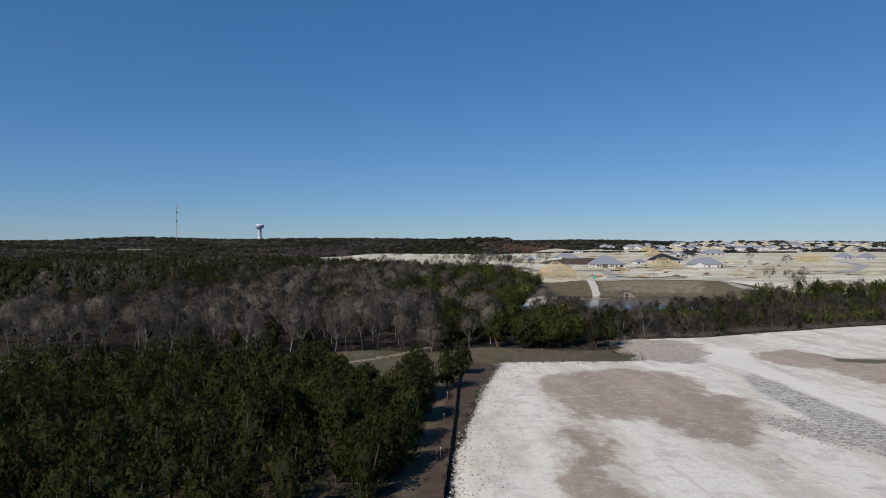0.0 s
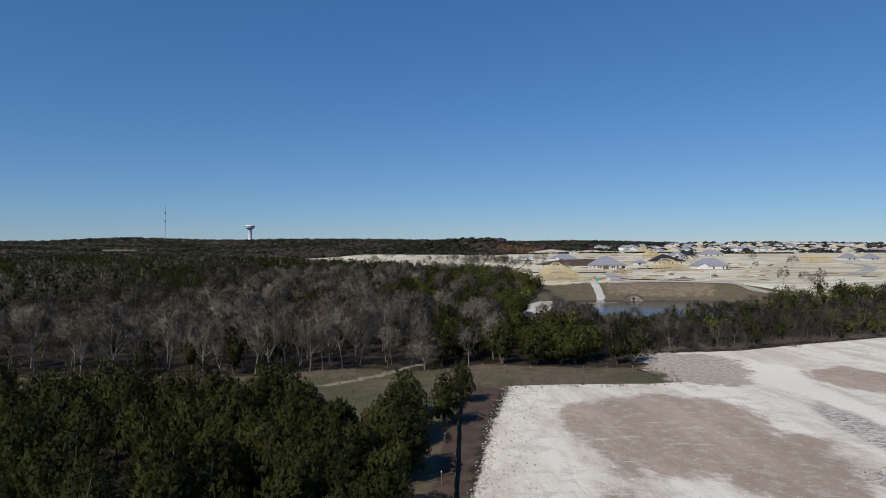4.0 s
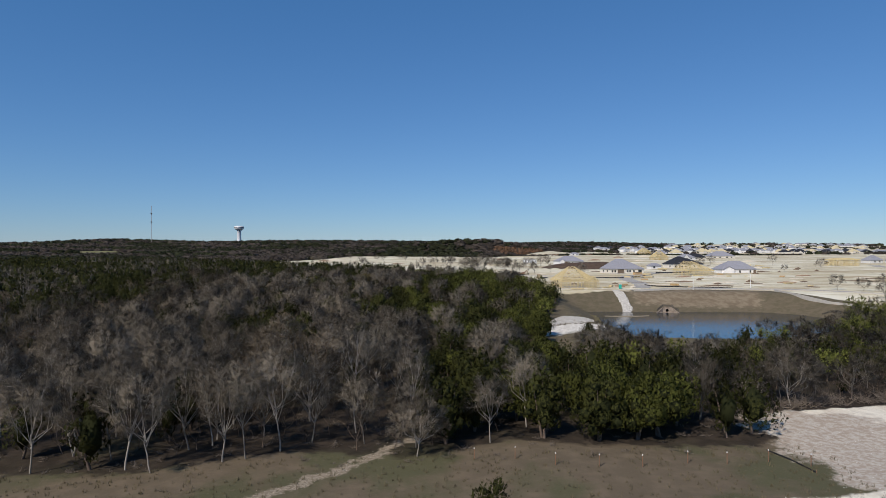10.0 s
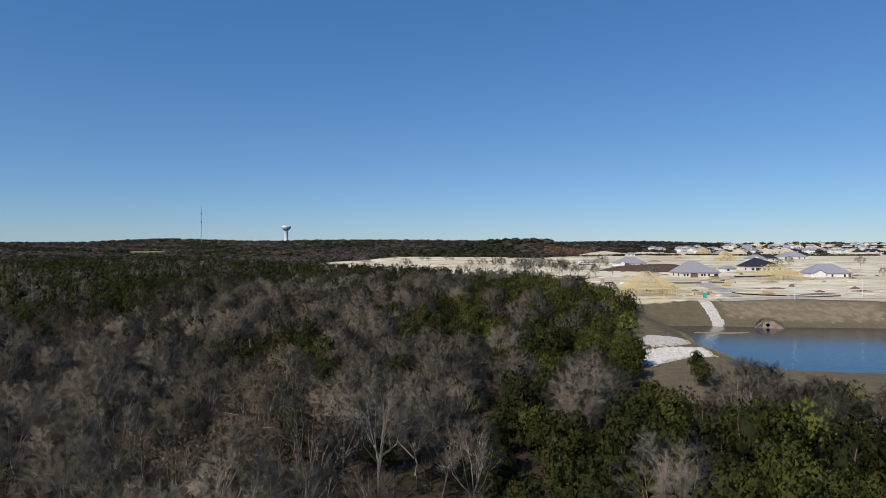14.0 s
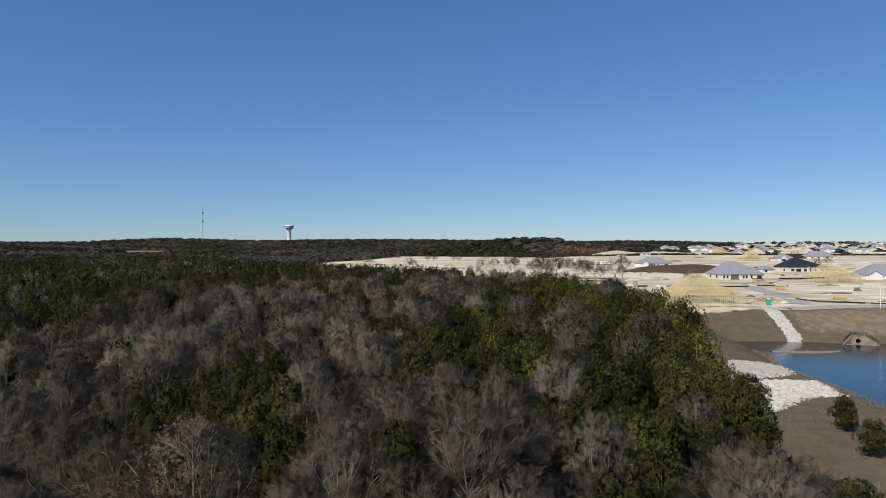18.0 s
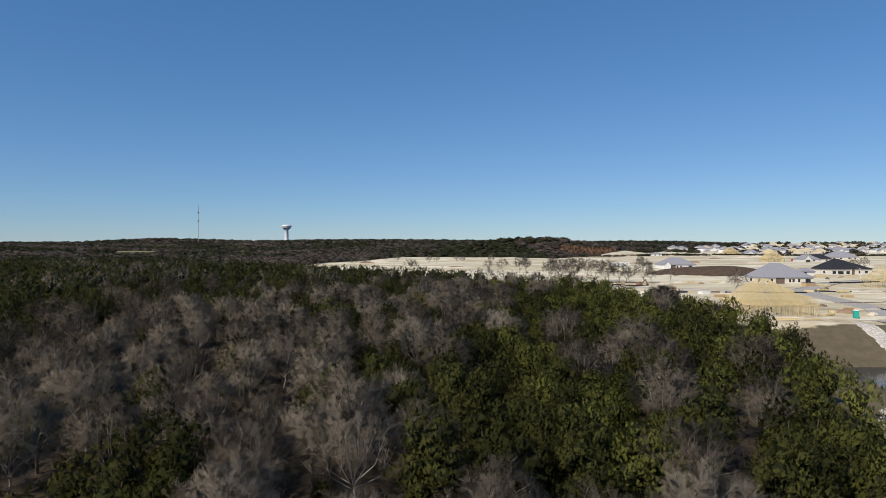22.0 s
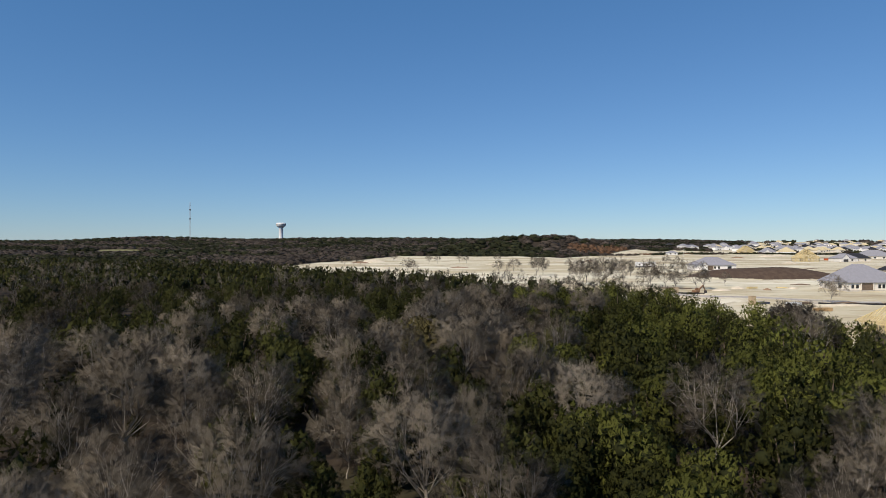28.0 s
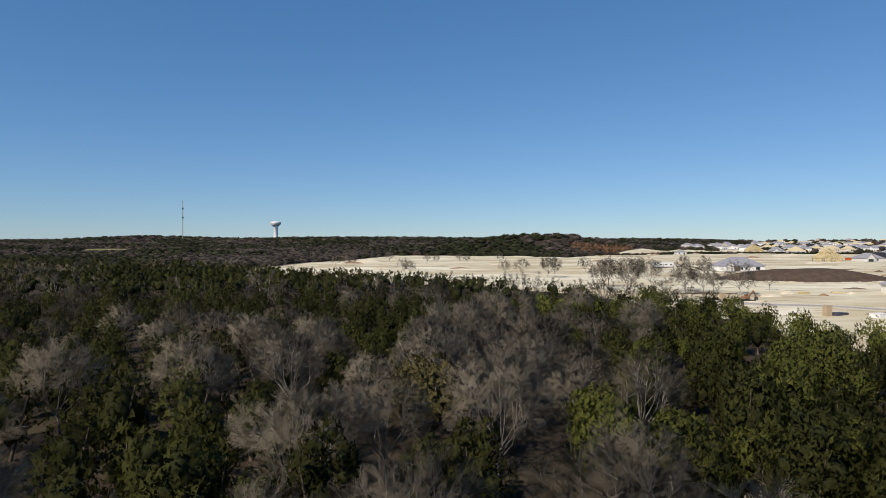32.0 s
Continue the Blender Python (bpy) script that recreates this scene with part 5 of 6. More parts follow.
culvert(125.7, 336.7, -0.9, -18).scale = (0.75, 0.75, 0.75)
culvert(181.5, 309, -0.95, -75).scale = (0.7, 0.7, 0.7)

# ---- streets ----


def street(name, points, width, label):
    """A street laid on the ground, with kerbs."""
    pts = []
    for (ax, ay), (bx, by) in zip(points, points[1:]):
        n = max(1, round(math.hypot(bx - ax, by - ay) / 4))
        pts += [(ax + (bx - ax) * i / n, ay + (by - ay) * i / n) for i in range(n)]
    pts.append(points[-1])
    prof = ((-width / 2 - 0.35, -0.9), (-width / 2 - 0.35, 0.27), (-width / 2, 0.27), (-width / 2, 0.12), (width / 2, 0.12), (width / 2, 0.27), (width / 2 + 0.35, 0.27), (width / 2 + 0.35, -0.9))
    verts, quads_, slots = [], [], []
    for i, (x, y) in enumerate(pts):
        ax, ay = pts[max(i - 1, 0)]
        bx, by = pts[min(i + 1, len(pts) - 1)]
        ln = math.hypot(bx - ax, by - ay)
        nx_, ny_ = (by - ay) / ln, -(bx - ax) / ln
        mid = sum(ground_at(x + nx_ * s, y + ny_ * s) for s in (-width / 2, 0, width / 2)) / 3
        for s, h in prof:
            verts.append((x + nx_ * s, y + ny_ * s, mid + h))
    k = len(prof)
    for i in range(len(pts) - 1):
        for j in range(k - 1):
            quads_.append((i * k + j, i * k + j + 1, (i + 1) * k + j + 1, (i + 1) * k + j))
            slots.append(0 if j == 3 else 1)
    tagged(new(name, mesh_of(name, verts, quads_, [M_ASPHALT, M_CONCRETE], slots)), label, "street", kind="structure")


street("road_1", [(121, 366.5), (135, 367), (160, 369), (190, 366), (212, 352), (232, 334), (300, 325)], 8.5, "new grey concrete street with pale kerbs")
street("road_2", [(130, 374), (139, 392), (144, 415), (148, 440), (160, 466), (186, 494), (214, 522), (250, 545), (320, 560)], 7.5, "new grey concrete street with pale kerbs")
street("road_3", [(60, 488), (84, 482), (110, 470), (140, 452)], 7.5, "new grey concrete street between cleared lots")
street("road_4", [(310, 420), (360, 470), (420, 540), (470, 640)], 8.0, "new grey concrete street between cleared lots")

# ---- houses ----


# flat brown that stands in for the shade inside a porch
M_PORCH_SHADE = material("porch_shade", (0.16, 0.12, 0.09), second=(0.10, 0.075, 0.055), scale=2.0)


def hip_faces(w, d, z0, rise, over, ridge, shift=0.0):
    hw, hd = w / 2 + over, d / 2 + over
    c = [Vector((-hw, -hd, z0)), Vector((hw, -hd, z0)), Vector((hw, hd, z0)), Vector((-hw, hd, z0))]
    a, b = Vector((shift - ridge / 2, 0, z0 + rise)), Vector((shift + ridge / 2, 0, z0 + rise))
    return c, a, b


def hip_roof(w, d, z0, rise, over, ridge, shift=0.0):
    """A hipped roof with eaves; ridge: its length along x."""
    bm = bmesh.new()
    c, a, b = hip_faces(w, d, z0, rise, over, ridge, shift)
    lo = [bm.verts.new(p) for p in c]
    up = [bm.verts.new(p + Vector((0, 0, 0.22))) for p in c]
    r = [bm.verts.new(a), bm.verts.new(b)]
    bm.faces.new(lo[::-1])
    for i in range(4):
        bm.faces.new((lo[i], lo[(i + 1) % 4], up[(i + 1) % 4], up[i]))
    bm.faces.new((up[0], up[1], r[1], r[0]))
    bm.faces.new((up[2], up[3], r[0], r[1]))
    bm.faces.new((up[1], up[2], r[1]))
    bm.faces.new((up[3], up[0], r[0]))
    return bm


def gable_roof(x0, x1, y0, y1, z0, rise, over):
    """A roof with its ridge along y and a gable towards -y."""
    bm = bmesh.new()
    xm = (x0 + x1) / 2
    prof = [(x0 - over, z0), (xm, z0 + rise), (x1 + over, z0), (x1 + over, z0 + 0.2), (xm, z0 + rise + 0.2), (x0 - over, z0 + 0.2)]
    f = [bm.verts.new((x, y0 - over, z)) for x, z in prof]
    b = [bm.verts.new((x, y1, z)) for x, z in prof]
    bm.faces.new((f[0], f[1], f[4], f[5]))
    bm.faces.new((f[1], f[2], f[3], f[4]))
    bm.faces.new((b[5], b[4], b[1], b[0]))
    bm.faces.new((b[4], b[3], b[2], b[1]))
    for i in range(6):
        bm.faces.new((f[i], b[i], b[(i + 1) % 6], f[(i + 1) % 6]))
    return bm


def window(parent, x, z, w, h, face, mat_frame):
    """A window in a wall. face: 'front' at depth y, or 'side'."""
    side, at = face
    s = 0.09
    if side == "front":
        fr = part("window", box(x - w / 2 - s, at - 0.06, z - s, x + w / 2 + s, at + 0.05, z + h + s), mat_frame, parent)
        part("pane", box(x - w / 2, at - 0.075, z, x + w / 2, at - 0.062, z + h), M_GLASS, fr, "dark window pane")
    else:
        k = 1 if at > 0 else -1
        fr = part("window", box(at - 0.05 if k > 0 else at - 0.06, x - w / 2 - s, z - s, at + 0.06 if k > 0 else at + 0.05, x + w / 2 + s, z + h + s), mat_frame, parent)
        part("pane", box(min(at + k * 0.062, at + k * 0.075), x - w / 2, z, max(at + k * 0.062, at + k * 0.075), x + w / 2, z + h), M_GLASS, fr, "dark window pane")


def house(x, y, turn, w, d, wall, rise, ridge, wall_mat, roof_mat, label, base=None, shift=0.0, front=(), sides=(), porch=None, gable=None, garage=None, group=""):
    """A one-storey house with a hipped roof; its front faces -y."""
    ob = empty_thing("house", x, y, base, turn)
    part("foundation", box(-w / 2 - 0.1, -d / 2 - 0.1, -1.6, w / 2 + 0.1, d / 2 + 0.1, 0.12), M_CONCRETE, ob)
    part("wall", box(-w / 2, -d / 2, 0.1, w / 2, d / 2, wall), wall_mat, ob)
    part("roof", hip_roof(w, d, wall, rise, 0.55, ridge, shift), roof_mat, ob)
    for wx, ww, wh in front:
        window(ob, wx, 2.35 - wh, ww, wh, ("front", -d / 2), M_TRIM)
    for s, wy, ww, wh in sides:
        window(ob, wy, 2.35 - wh, ww, wh, ("side", s * w / 2), M_TRIM)
    if porch:
        px, pw = porch
        # no recess is built: this panel's colour paints the porch's shade
        part("porch_shade_panel", box(px - pw / 2, -d / 2 - 0.05, 0.13, px + pw / 2, -d / 2 - 0.01, wall - 0.2), M_PORCH_SHADE, ob, "brown panel painted as porch shade")
        for sx in (-1, 1):
            part("porch_post", box(px + sx * pw / 2 - 0.15, -d / 2 - 0.4, 0.12, px + sx * pw / 2 + 0.15, -d / 2 - 0.1, wall), M_STONE_WALL, ob)
    if gable:
        gx0, gx1, depth, grise = gable
        part("wing", box(gx0, -d / 2 - depth, 0.05, gx1, -d / 2 + 0.5, wall), wall_mat, ob)
        part("gable_wall", prism_gable(gx0, gx1, -d / 2 - depth, wall, grise), wall_mat, ob)
        part("gable_roof", gable_roof(gx0, gx1, -d / 2 - depth, 0, wall, grise, 0.4), roof_mat, ob)
    if garage:
        gx, gw = garage
        yy = -d / 2 - (gable[2] if gable and gable[0] < gx < gable[1] else 0)
        part("garage_door", box(gx - gw / 2, yy - 0.06, 0.12, gx + gw / 2, yy + 0.02, 2.35), M_DARK if wall_mat is M_TRIM else M_TRIM, ob)
    return tagged(ob, label, "house", group)


def prism_gable(x0, x1, y, z, rise):
    bm = bmesh.new()
    xm = (x0 + x1) / 2
    a = [bm.verts.new(p) for p in ((x0, y, z), (x1, y, z), (xm, y, z + rise))]
    b = [bm.verts.new(p) for p in ((x0, y + 0.2, z), (x1, y + 0.2, z), (xm, y + 0.2, z + rise))]
    bm.faces.new(a)
    bm.faces.new(b[::-1])
    for i in range(3):
        bm.faces.new((a[i], b[i], b[(i + 1) % 3], a[(i + 1) % 3]))
    return bm


def slope_rafters(e0, e1, r0, r1, gap, size):
    """Rafters of one roof slope from its eave e0-e1 up to the ridge r0-r1 (equal points: a hip end)."""
    n = max(3, round((e1 - e0).length / gap))
    e = (e1 - e0)
    ed = e.normalized()
    s0, s1 = (r0 - e0).dot(ed), (r1 - e0).dot(ed)
    out = []
    for i in range(n + 1):
        p = e0 + e * (i / n)
        s = e.length * i / n
        if s < s0:
            top = e0.lerp(r0, s / s0) if s0 > 0.1 else r0
        elif s > s1:
            top = e1.lerp(r1, (e.length - s) / max(0.1, e.length - s1))
        else:
            top = r0 + ed * (s - s0)
        if (top - p).length > 0.3:
            out.append((p, top, size, size * 1.6))
    return out


def studs_between(a, b, h, gap, size, z=0.15):
    """Uprights and level plates of a stud wall."""
    a, b = Vector((*a, z)), Vector((*b, z))
    n = max(2, round((b - a).length / gap))
    up = Vector((0, 0, h))
    studs = [(a.lerp(b, i / n), a.lerp(b, i / n) + up, size, size) for i in range(n + 1)]
    plates = [(a + Vector((0, 0, hz)), b + Vector((0, 0, hz)), size * 1.2, size * 0.8) for hz in (0.05, h - 0.12, h)]
    return studs, plates


def timbers(name, joined_name, pieces, parent, single):
    """Each timber a part of its own; those of far frames joined."""
    if single:
        for p in pieces:
            part(name, beam(*p), M_LUMBER, parent)
        return
    bm = bmesh.new()
    for p in pieces:
        beam(*p, bm)
    tagged(part(joined_name, bm, M_LUMBER, parent), kind="stuff")


def framed_house(x, y, turn, w, d, wall, rise, ridge, base, label, shift=0.0, wing=None, gap=0.6, size=0.08, single=False):
    """A house of bare studs and roof trusses on its slab."""
    ob = empty_thing("framed_house", x, y, base, turn)
    part("foundation", box(-w / 2 - 0.2, -d / 2 - 0.2, -1.8, w / 2 + 0.2, d / 2 + 0.2, 0.15), M_CONCRETE, ob)
    hw, hd = w / 2, d / 2
    runs = [((-hw, -hd), (hw, -hd), gap), ((hw, -hd), (hw, hd), gap), ((hw, hd), (-hw, hd), gap), ((-hw, hd), (-hw, -hd), gap)]
    runs += [((w * k, -hd), (w * k, hd), gap * 2) for k in (-0.3, 0.05, 0.33)] + [((-hw, 0), (hw, 0), gap * 2)]
    if wing:
        x0, x1, depth, wr = wing
        runs += [((x0, -hd - depth), (x1, -hd - depth), gap), ((x0, -hd), (x0, -hd - depth), gap), ((x1, -hd - depth), (x1, -hd), gap)]
    studs, plates = [], []
    for a, b, g in runs:
        s, p = studs_between(a, b, wall, g, size)
        studs += s
        plates += p
    timbers("stud", "stud_wall", studs, ob, single)
    timbers("plate", "wall_plate", plates, ob, single)
    c, ra, rb = hip_faces(w, d, wall + 0.25, rise, 0.6, ridge, shift)
    rafters, purlins = [], []
    for k, (e0, e1, r0, r1) in enumerate(((c[0], c[1], ra, rb), (c[1], c[2], rb, rb), (c[2], c[3], rb, ra), (c[3], c[0], ra, ra))):
        rafters += slope_rafters(e0, e1, r0, r1, gap, size)
        rafters.append((e0, r0, size, size * 1.6))
        purlins.append((e0, e1, size, size * 1.8))
        if k != 2:
            purlins += [(e0.lerp(r0, u), e1.lerp(r1, u), size * 0.8, size * 0.8) for u in (0.33, 0.66)]
    webs = []
    n = round(w / 0.9)
    for i in range(1, n):
        px = -hw + w * i / n
        k = 1 - abs(px - shift) / (hw + 0.1) if ridge < 4 else min(1, 1.4 * (1 - abs(px) / hw))
        top = wall + rise * max(0.1, k) * 0.92
        for s in (-1, 1):
            webs.append(((px, s * hd * 0.5 * k, wall + 0.2), (px, 0, top), 0.07, 0.07))
            webs.append(((px, s * hd * 0.5 * k, wall + 0.2), (px, s * hd * 0.55, wall + rise * k * 0.45), 0.07, 0.07))
        webs.append(((px, -hd, wall + 0.2), (px, hd, wall + 0.2), 0.07, 0.09))
    if wing:
        m = max(3, round(depth / gap) + 4)
        xm = (x0 + x1) / 2
        for i in range(m):
            yy = -hd - depth - 0.4 + (depth + 3.0) * i / (m - 1)
            rafters.append(((x0 - 0.4, yy, wall + 0.15), (xm, yy, wall + wr), size, size))
            rafters.append(((x1 + 0.4, yy, wall + 0.15), (xm, yy, wall + wr), size, size))
        purlins.append(((xm, -hd - depth - 0.4, wall + wr), (xm, -hd + 2.6, wall + wr), size, size))
        part("wing_slab", box(x0 - 0.2, -hd - depth - 0.2, -1.8, x1 + 0.2, -hd - 0.21, 0.14), M_CONCRETE, ob)
    timbers("rafter", "roof_frame", rafters, ob, single)
    timbers("purlin", "purlin_frame", purlins, ob, single)
    timbers("truss_web", "truss_frame", webs, ob, single)
    return tagged(ob, label, "framed house", "houses under construction")


W1, W2, W3 = (1.1, 1.5), (1.8, 1.5), (2.6, 1.6)
framed_house(98.3, 381, 3, 17.4, 17, 3.1, 6.9, 2.5, 7.55, "house frame of bare yellow lumber with roof trusses on a slab", shift=-1, wing=(3.6, 9.2, 1.8, 2.6), gap=0.7, size=0.085, single=True)
framed_house(211.5, 482, 4, 20.5, 15, 3.2, 6.2, 5.0, 8.9, "house frame of bare lumber with an open roof beside silt fences", shift=-4, wing=(-10, -3.5, 2.0, 4.0), gap=1.0, size=0.09, single=True)
framed_house(351, 842, 0, 18, 14, 3.2, 8.5, 3.0, 13.6, "distant tall yellow lumber house frame", gap=1.1, size=0.18, wing=(-9, -3, 3, 4))
framed_house(537, 1322, 0, 22, 16, 3.2, 9, 4, None, "distant yellow lumber house frame", gap=1.4, size=0.34)
framed_house(433, 630, 10, 26, 14, 5.6, 1.6, 14, 11.2, "two-storey lumber house frame without a roof", gap=0.9, size=0.17)
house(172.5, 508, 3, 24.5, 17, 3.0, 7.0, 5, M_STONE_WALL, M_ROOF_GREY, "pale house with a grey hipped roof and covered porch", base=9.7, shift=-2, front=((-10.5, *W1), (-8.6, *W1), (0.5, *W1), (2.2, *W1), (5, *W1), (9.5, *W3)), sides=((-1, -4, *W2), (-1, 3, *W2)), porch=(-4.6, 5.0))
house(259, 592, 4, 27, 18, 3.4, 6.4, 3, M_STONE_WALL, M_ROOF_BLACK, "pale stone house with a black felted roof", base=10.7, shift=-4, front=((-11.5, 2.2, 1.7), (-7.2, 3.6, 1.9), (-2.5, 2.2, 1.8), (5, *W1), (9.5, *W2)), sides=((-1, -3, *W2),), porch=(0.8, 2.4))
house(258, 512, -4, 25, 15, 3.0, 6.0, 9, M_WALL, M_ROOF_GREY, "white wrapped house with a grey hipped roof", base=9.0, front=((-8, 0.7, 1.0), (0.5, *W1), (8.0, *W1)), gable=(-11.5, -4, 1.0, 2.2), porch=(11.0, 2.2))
house(180, 660, 4, 24.5, 15, 3.0, 5.2, 8, M_WALL, M_ROOF_GREY, "white house with lavender-grey roof beside a dirt stockpile", base=12.3, front=((-10.5, *W2), (-2, *W2), (1, *W1), (8, *W3)), gable=(-12, -7.5, 2.0, 2.2), porch=(-5, 5))
house(313, 1070, 0, 12, 9, 2.8, 2.6, 5, M_WALL, M_ROOF_GREY, "distant white house with a blue-grey roof", front=((-3, *W2), (3, *W2)))
house(384, 838, 6, 18, 15, 3.0, 4.6, 6, M_TRIM, M_ROOF_GREY, "white house with twin gables and dark garage openings", gable=(-8.5, -1, 2.0, 4.0), garage=(-5, 4.8), front=((3, *W2),))
house(400, 846, 6, 22, 15, 3.0, 5.0, 10, M_STONE_WALL, M_ROOF_BLACK, "house with a dark shingle roof beside white gables", front=((-3, *W2), (5, *W2)))
house(489, 946, 0, 36, 18, 3.2, 7.0, 12, M_STONE_WALL, M_ROOF_GREY, "long stone house with a grey roof", front=((-12, *W3), (-4, *W3), (6, *W3), (13, *W2)))
house(560, 1296, 0, 22, 16, 3.2, 7.0, 5, M_TRIM, M_ROOF_GREY, "distant white house with a dark garage", gable=(-9, 0, 2, 4), garage=(-4.5, 5), front=((5, *W3),))
house(592, 1296, 0, 24, 18, 3.0, 8.0, 3, M_WALL, M_ROOF_PALE, "distant house with bare yellow roof decking")
house(508, 684, 8, 15, 12, 3.0, 5.0, 4, M_TRIM, M_ROOF_GREY, "white house with a pale green-grey roof", front=((-3, *W2), (3, *W2)))
house(540, 690, 8, 15, 12, 3.0, 5.0, 4, M_TRIM, M_ROOF_GREY, "white house beside dark woods", front=((-3, *W2), (3, *W2)))
house(228, 580, 10, 9, 7, 2.6, 2.2, 5, M_WALL, M_ROOF_GREY, "small unfinished white garage with grey roof", front=((-2, *W2),))

# the far subdivision: rows of houses along rising streets
far_kinds = []
for k, (wm, rm) in enumerate(((M_TRIM, M_ROOF_GREY), (M_STONE_WALL, M_ROOF_BLACK), (M_WALL, M_ROOF_GREY), (M_STONE_WALL, M_ROOF_PALE))):
    h = house(900 + 40 * k, 1500, 0, 19, 15, (5.4, 3.2, 5.4, 3.2)[k], (4.6, 5.6, 4.2, 6.0)[k], 6, wm, rm, ("distant white two-storey house with a grey roof", "distant stone house with a dark roof", "distant pale two-storey house with grey roof", "distant stone house with a tan roof")[k], front=((-6, 2.4, 1.8), (1.5, 2.2, 1.8), (6.5, 1.8, 1.8)), gable=(-9, -3, 1.5, 2.6), group="houses of the far subdivision")
    far_kinds.append(h)
rr = random.Random(21)
rows = []
for y0, xa, xb, gap in ((1395, 560, 1150, 20), (1425, 660, 1160, 19), (1490, 500, 980, 22), (1560, 520, 1150, 25), (1640, 560, 1350, 27), (1720, 560, 1450, 30), (1330, 860, 1200, 19), (1360, 880, 1200, 19), (1820, 640, 1550, 36), (1950, 800, 1660, 42)):
    x = xa
    while x < xb:
        rows.append((x + rr.uniform(-5, 5), y0 + rr.uniform(-14, 14) + (x - 700) * 0.12))
        x += gap * rr.uniform(1.2, 3.0)
for x, y in rows:
    copy_thing(rr.choice(far_kinds), pose(x, y, ground_at(x, y) + 0.6, 0, 0, rr.choice((0, 8, -12, 90, 25))))

def far_house(x, y, turn, w, d, wall, rise, wall_mat, roof_mat, label):
    ob = empty_thing("house", x, y, ground_at(x, y) + 0.6, turn)
    part("wall", box(-w / 2, -d / 2, -3, w / 2, d / 2, wall), wall_mat, ob)
    part("roof", hip_roof(w, d, wall, rise, 0.6, w * 0.35), roof_mat, ob)
    for k in (-0.3, 0.0, 0.3):
        part("window", box(w * k - 1.1, -d / 2 - 0.08, 0.9, w * k + 1.1, -d / 2 + 0.05, 2.6), M_GLASS, ob)
    return tagged(ob, label, "house", "houses of the far subdivision")


skyline_kinds = [far_house(1120 + 40 * k, 2060, 0, 22, 16, (6.0, 3.6, 6.0)[k], (4.4, 5.6, 4.8)[k], (M_TRIM, M_WALL, M_STONE_WALL)[k], (M_ROOF_GREY, M_ROOF_PALE, M_ROOF_GREY)[k], ("far white two-storey house with a grey roof", "far white house with a tan roof", "far stone two-storey house with a grey roof")[k]) for k in range(3)]
for y0, gap in ((2080, 44), (2200, 46), (2330, 50), (2480, 54), (2640, 60), (2800, 66)):
    x = 0.50 * (y0 - 180)
    while x < 0.80 * y0:
        px_, py_ = x + rr.uniform(-8, 8), y0 + rr.uniform(-40, 40)
        copy_thing(rr.choice(skyline_kinds), pose(px_, py_, ground_at(px_, py_) - 1.0, 0, 0, rr.choice((0, 10, -15, 25))))
        x += gap * rr.uniform(1.1, 2.8)

# ---- works and clutter on the cleared ground ----


def portable_toilet(x, y, turn):
    ob = empty_thing("portable_toilet", x, y, turn=turn)
    part("body", box(-0.6, -0.6, 0.1, 0.6, 0.6, 2.1), M_TEAL, ob)
    part("base", box(-0.66, -0.66, -0.1, 0.66, 0.66, 0.1), M_DARK, ob)
    part("door", box(-0.42, -0.63, 0.18, 0.42, -0.601, 1.95), M_TEAL, ob)
    bm = box(-0.64, -0.64, 2.1, 0.64, 0.64, 2.2)
    box(-0.45, -0.45, 2.2, 0.45, 0.45, 2.36, bm)
    part("roof", bm, M_WHITE, ob, "pale translucent roof")
    return tagged(ob, "teal portable toilet at the top of the bank", "toilet")


def street_lamp(x, y, turn, h=7.0):
    ob = empty_thing("street_lamp", x, y, turn=turn)
    bm = bmesh.new()
    bmesh.ops.create_cone(bm, cap_ends=True, segments=8, radius1=0.13, radius2=0.08, depth=h, matrix=Matrix.Translation((0, 0, h / 2 - 0.2)))
    part("pole", bm, M_WHITE, ob)
    part("arm", beam((0, 0, h - 0.3), (1.8, 0, h + 0.15), 0.09, 0.09), M_WHITE, ob)
    part("lamp_head", box(1.5, -0.16, h + 0.08, 2.3, 0.16, h + 0.24), M_STEEL, ob)
    return tagged(ob, "pale steel street lamp with a single arm", "street lamp", "street lamps")


def heap(x, y, w, d, h, mat, label, seed):
    rr_ = random.Random(seed)
    bm = bmesh.new()
    rings, n = 4, 14
    grid = []
    for i in range(rings):
        u = i / (rings - 1)
        grid.append([bm.verts.new((math.cos(6.2832 * k / n) * w / 2 * (1 - 0.88 * u) * rr_.uniform(0.85, 1.12), math.sin(6.2832 * k / n) * d / 2 * (1 - 0.88 * u) * rr_.uniform(0.85, 1.12), h * (u ** 0.8) * rr_.uniform(0.85, 1.1) - (0.5 if i == 0 else 0))) for k in range(n)])
    for i in range(rings - 1):
        for k in range(n):
            bm.faces.new((grid[i][k], grid[i][(k + 1) % n], grid[i + 1][(k + 1) % n], grid[i + 1][k]))
    bm.faces.new(grid[-1])
    me_ = bpy.data.meshes.new("soil_mound")
    bm.to_mesh(me_)
    bm.free()
    me_.materials.append(mat)
    ob = new("soil_mound", me_)
    ob.matrix_basis = pose(x, y, ground_at(x, y))
    return tagged(ob, label, "soil mound", "heaps on the cleared ground")


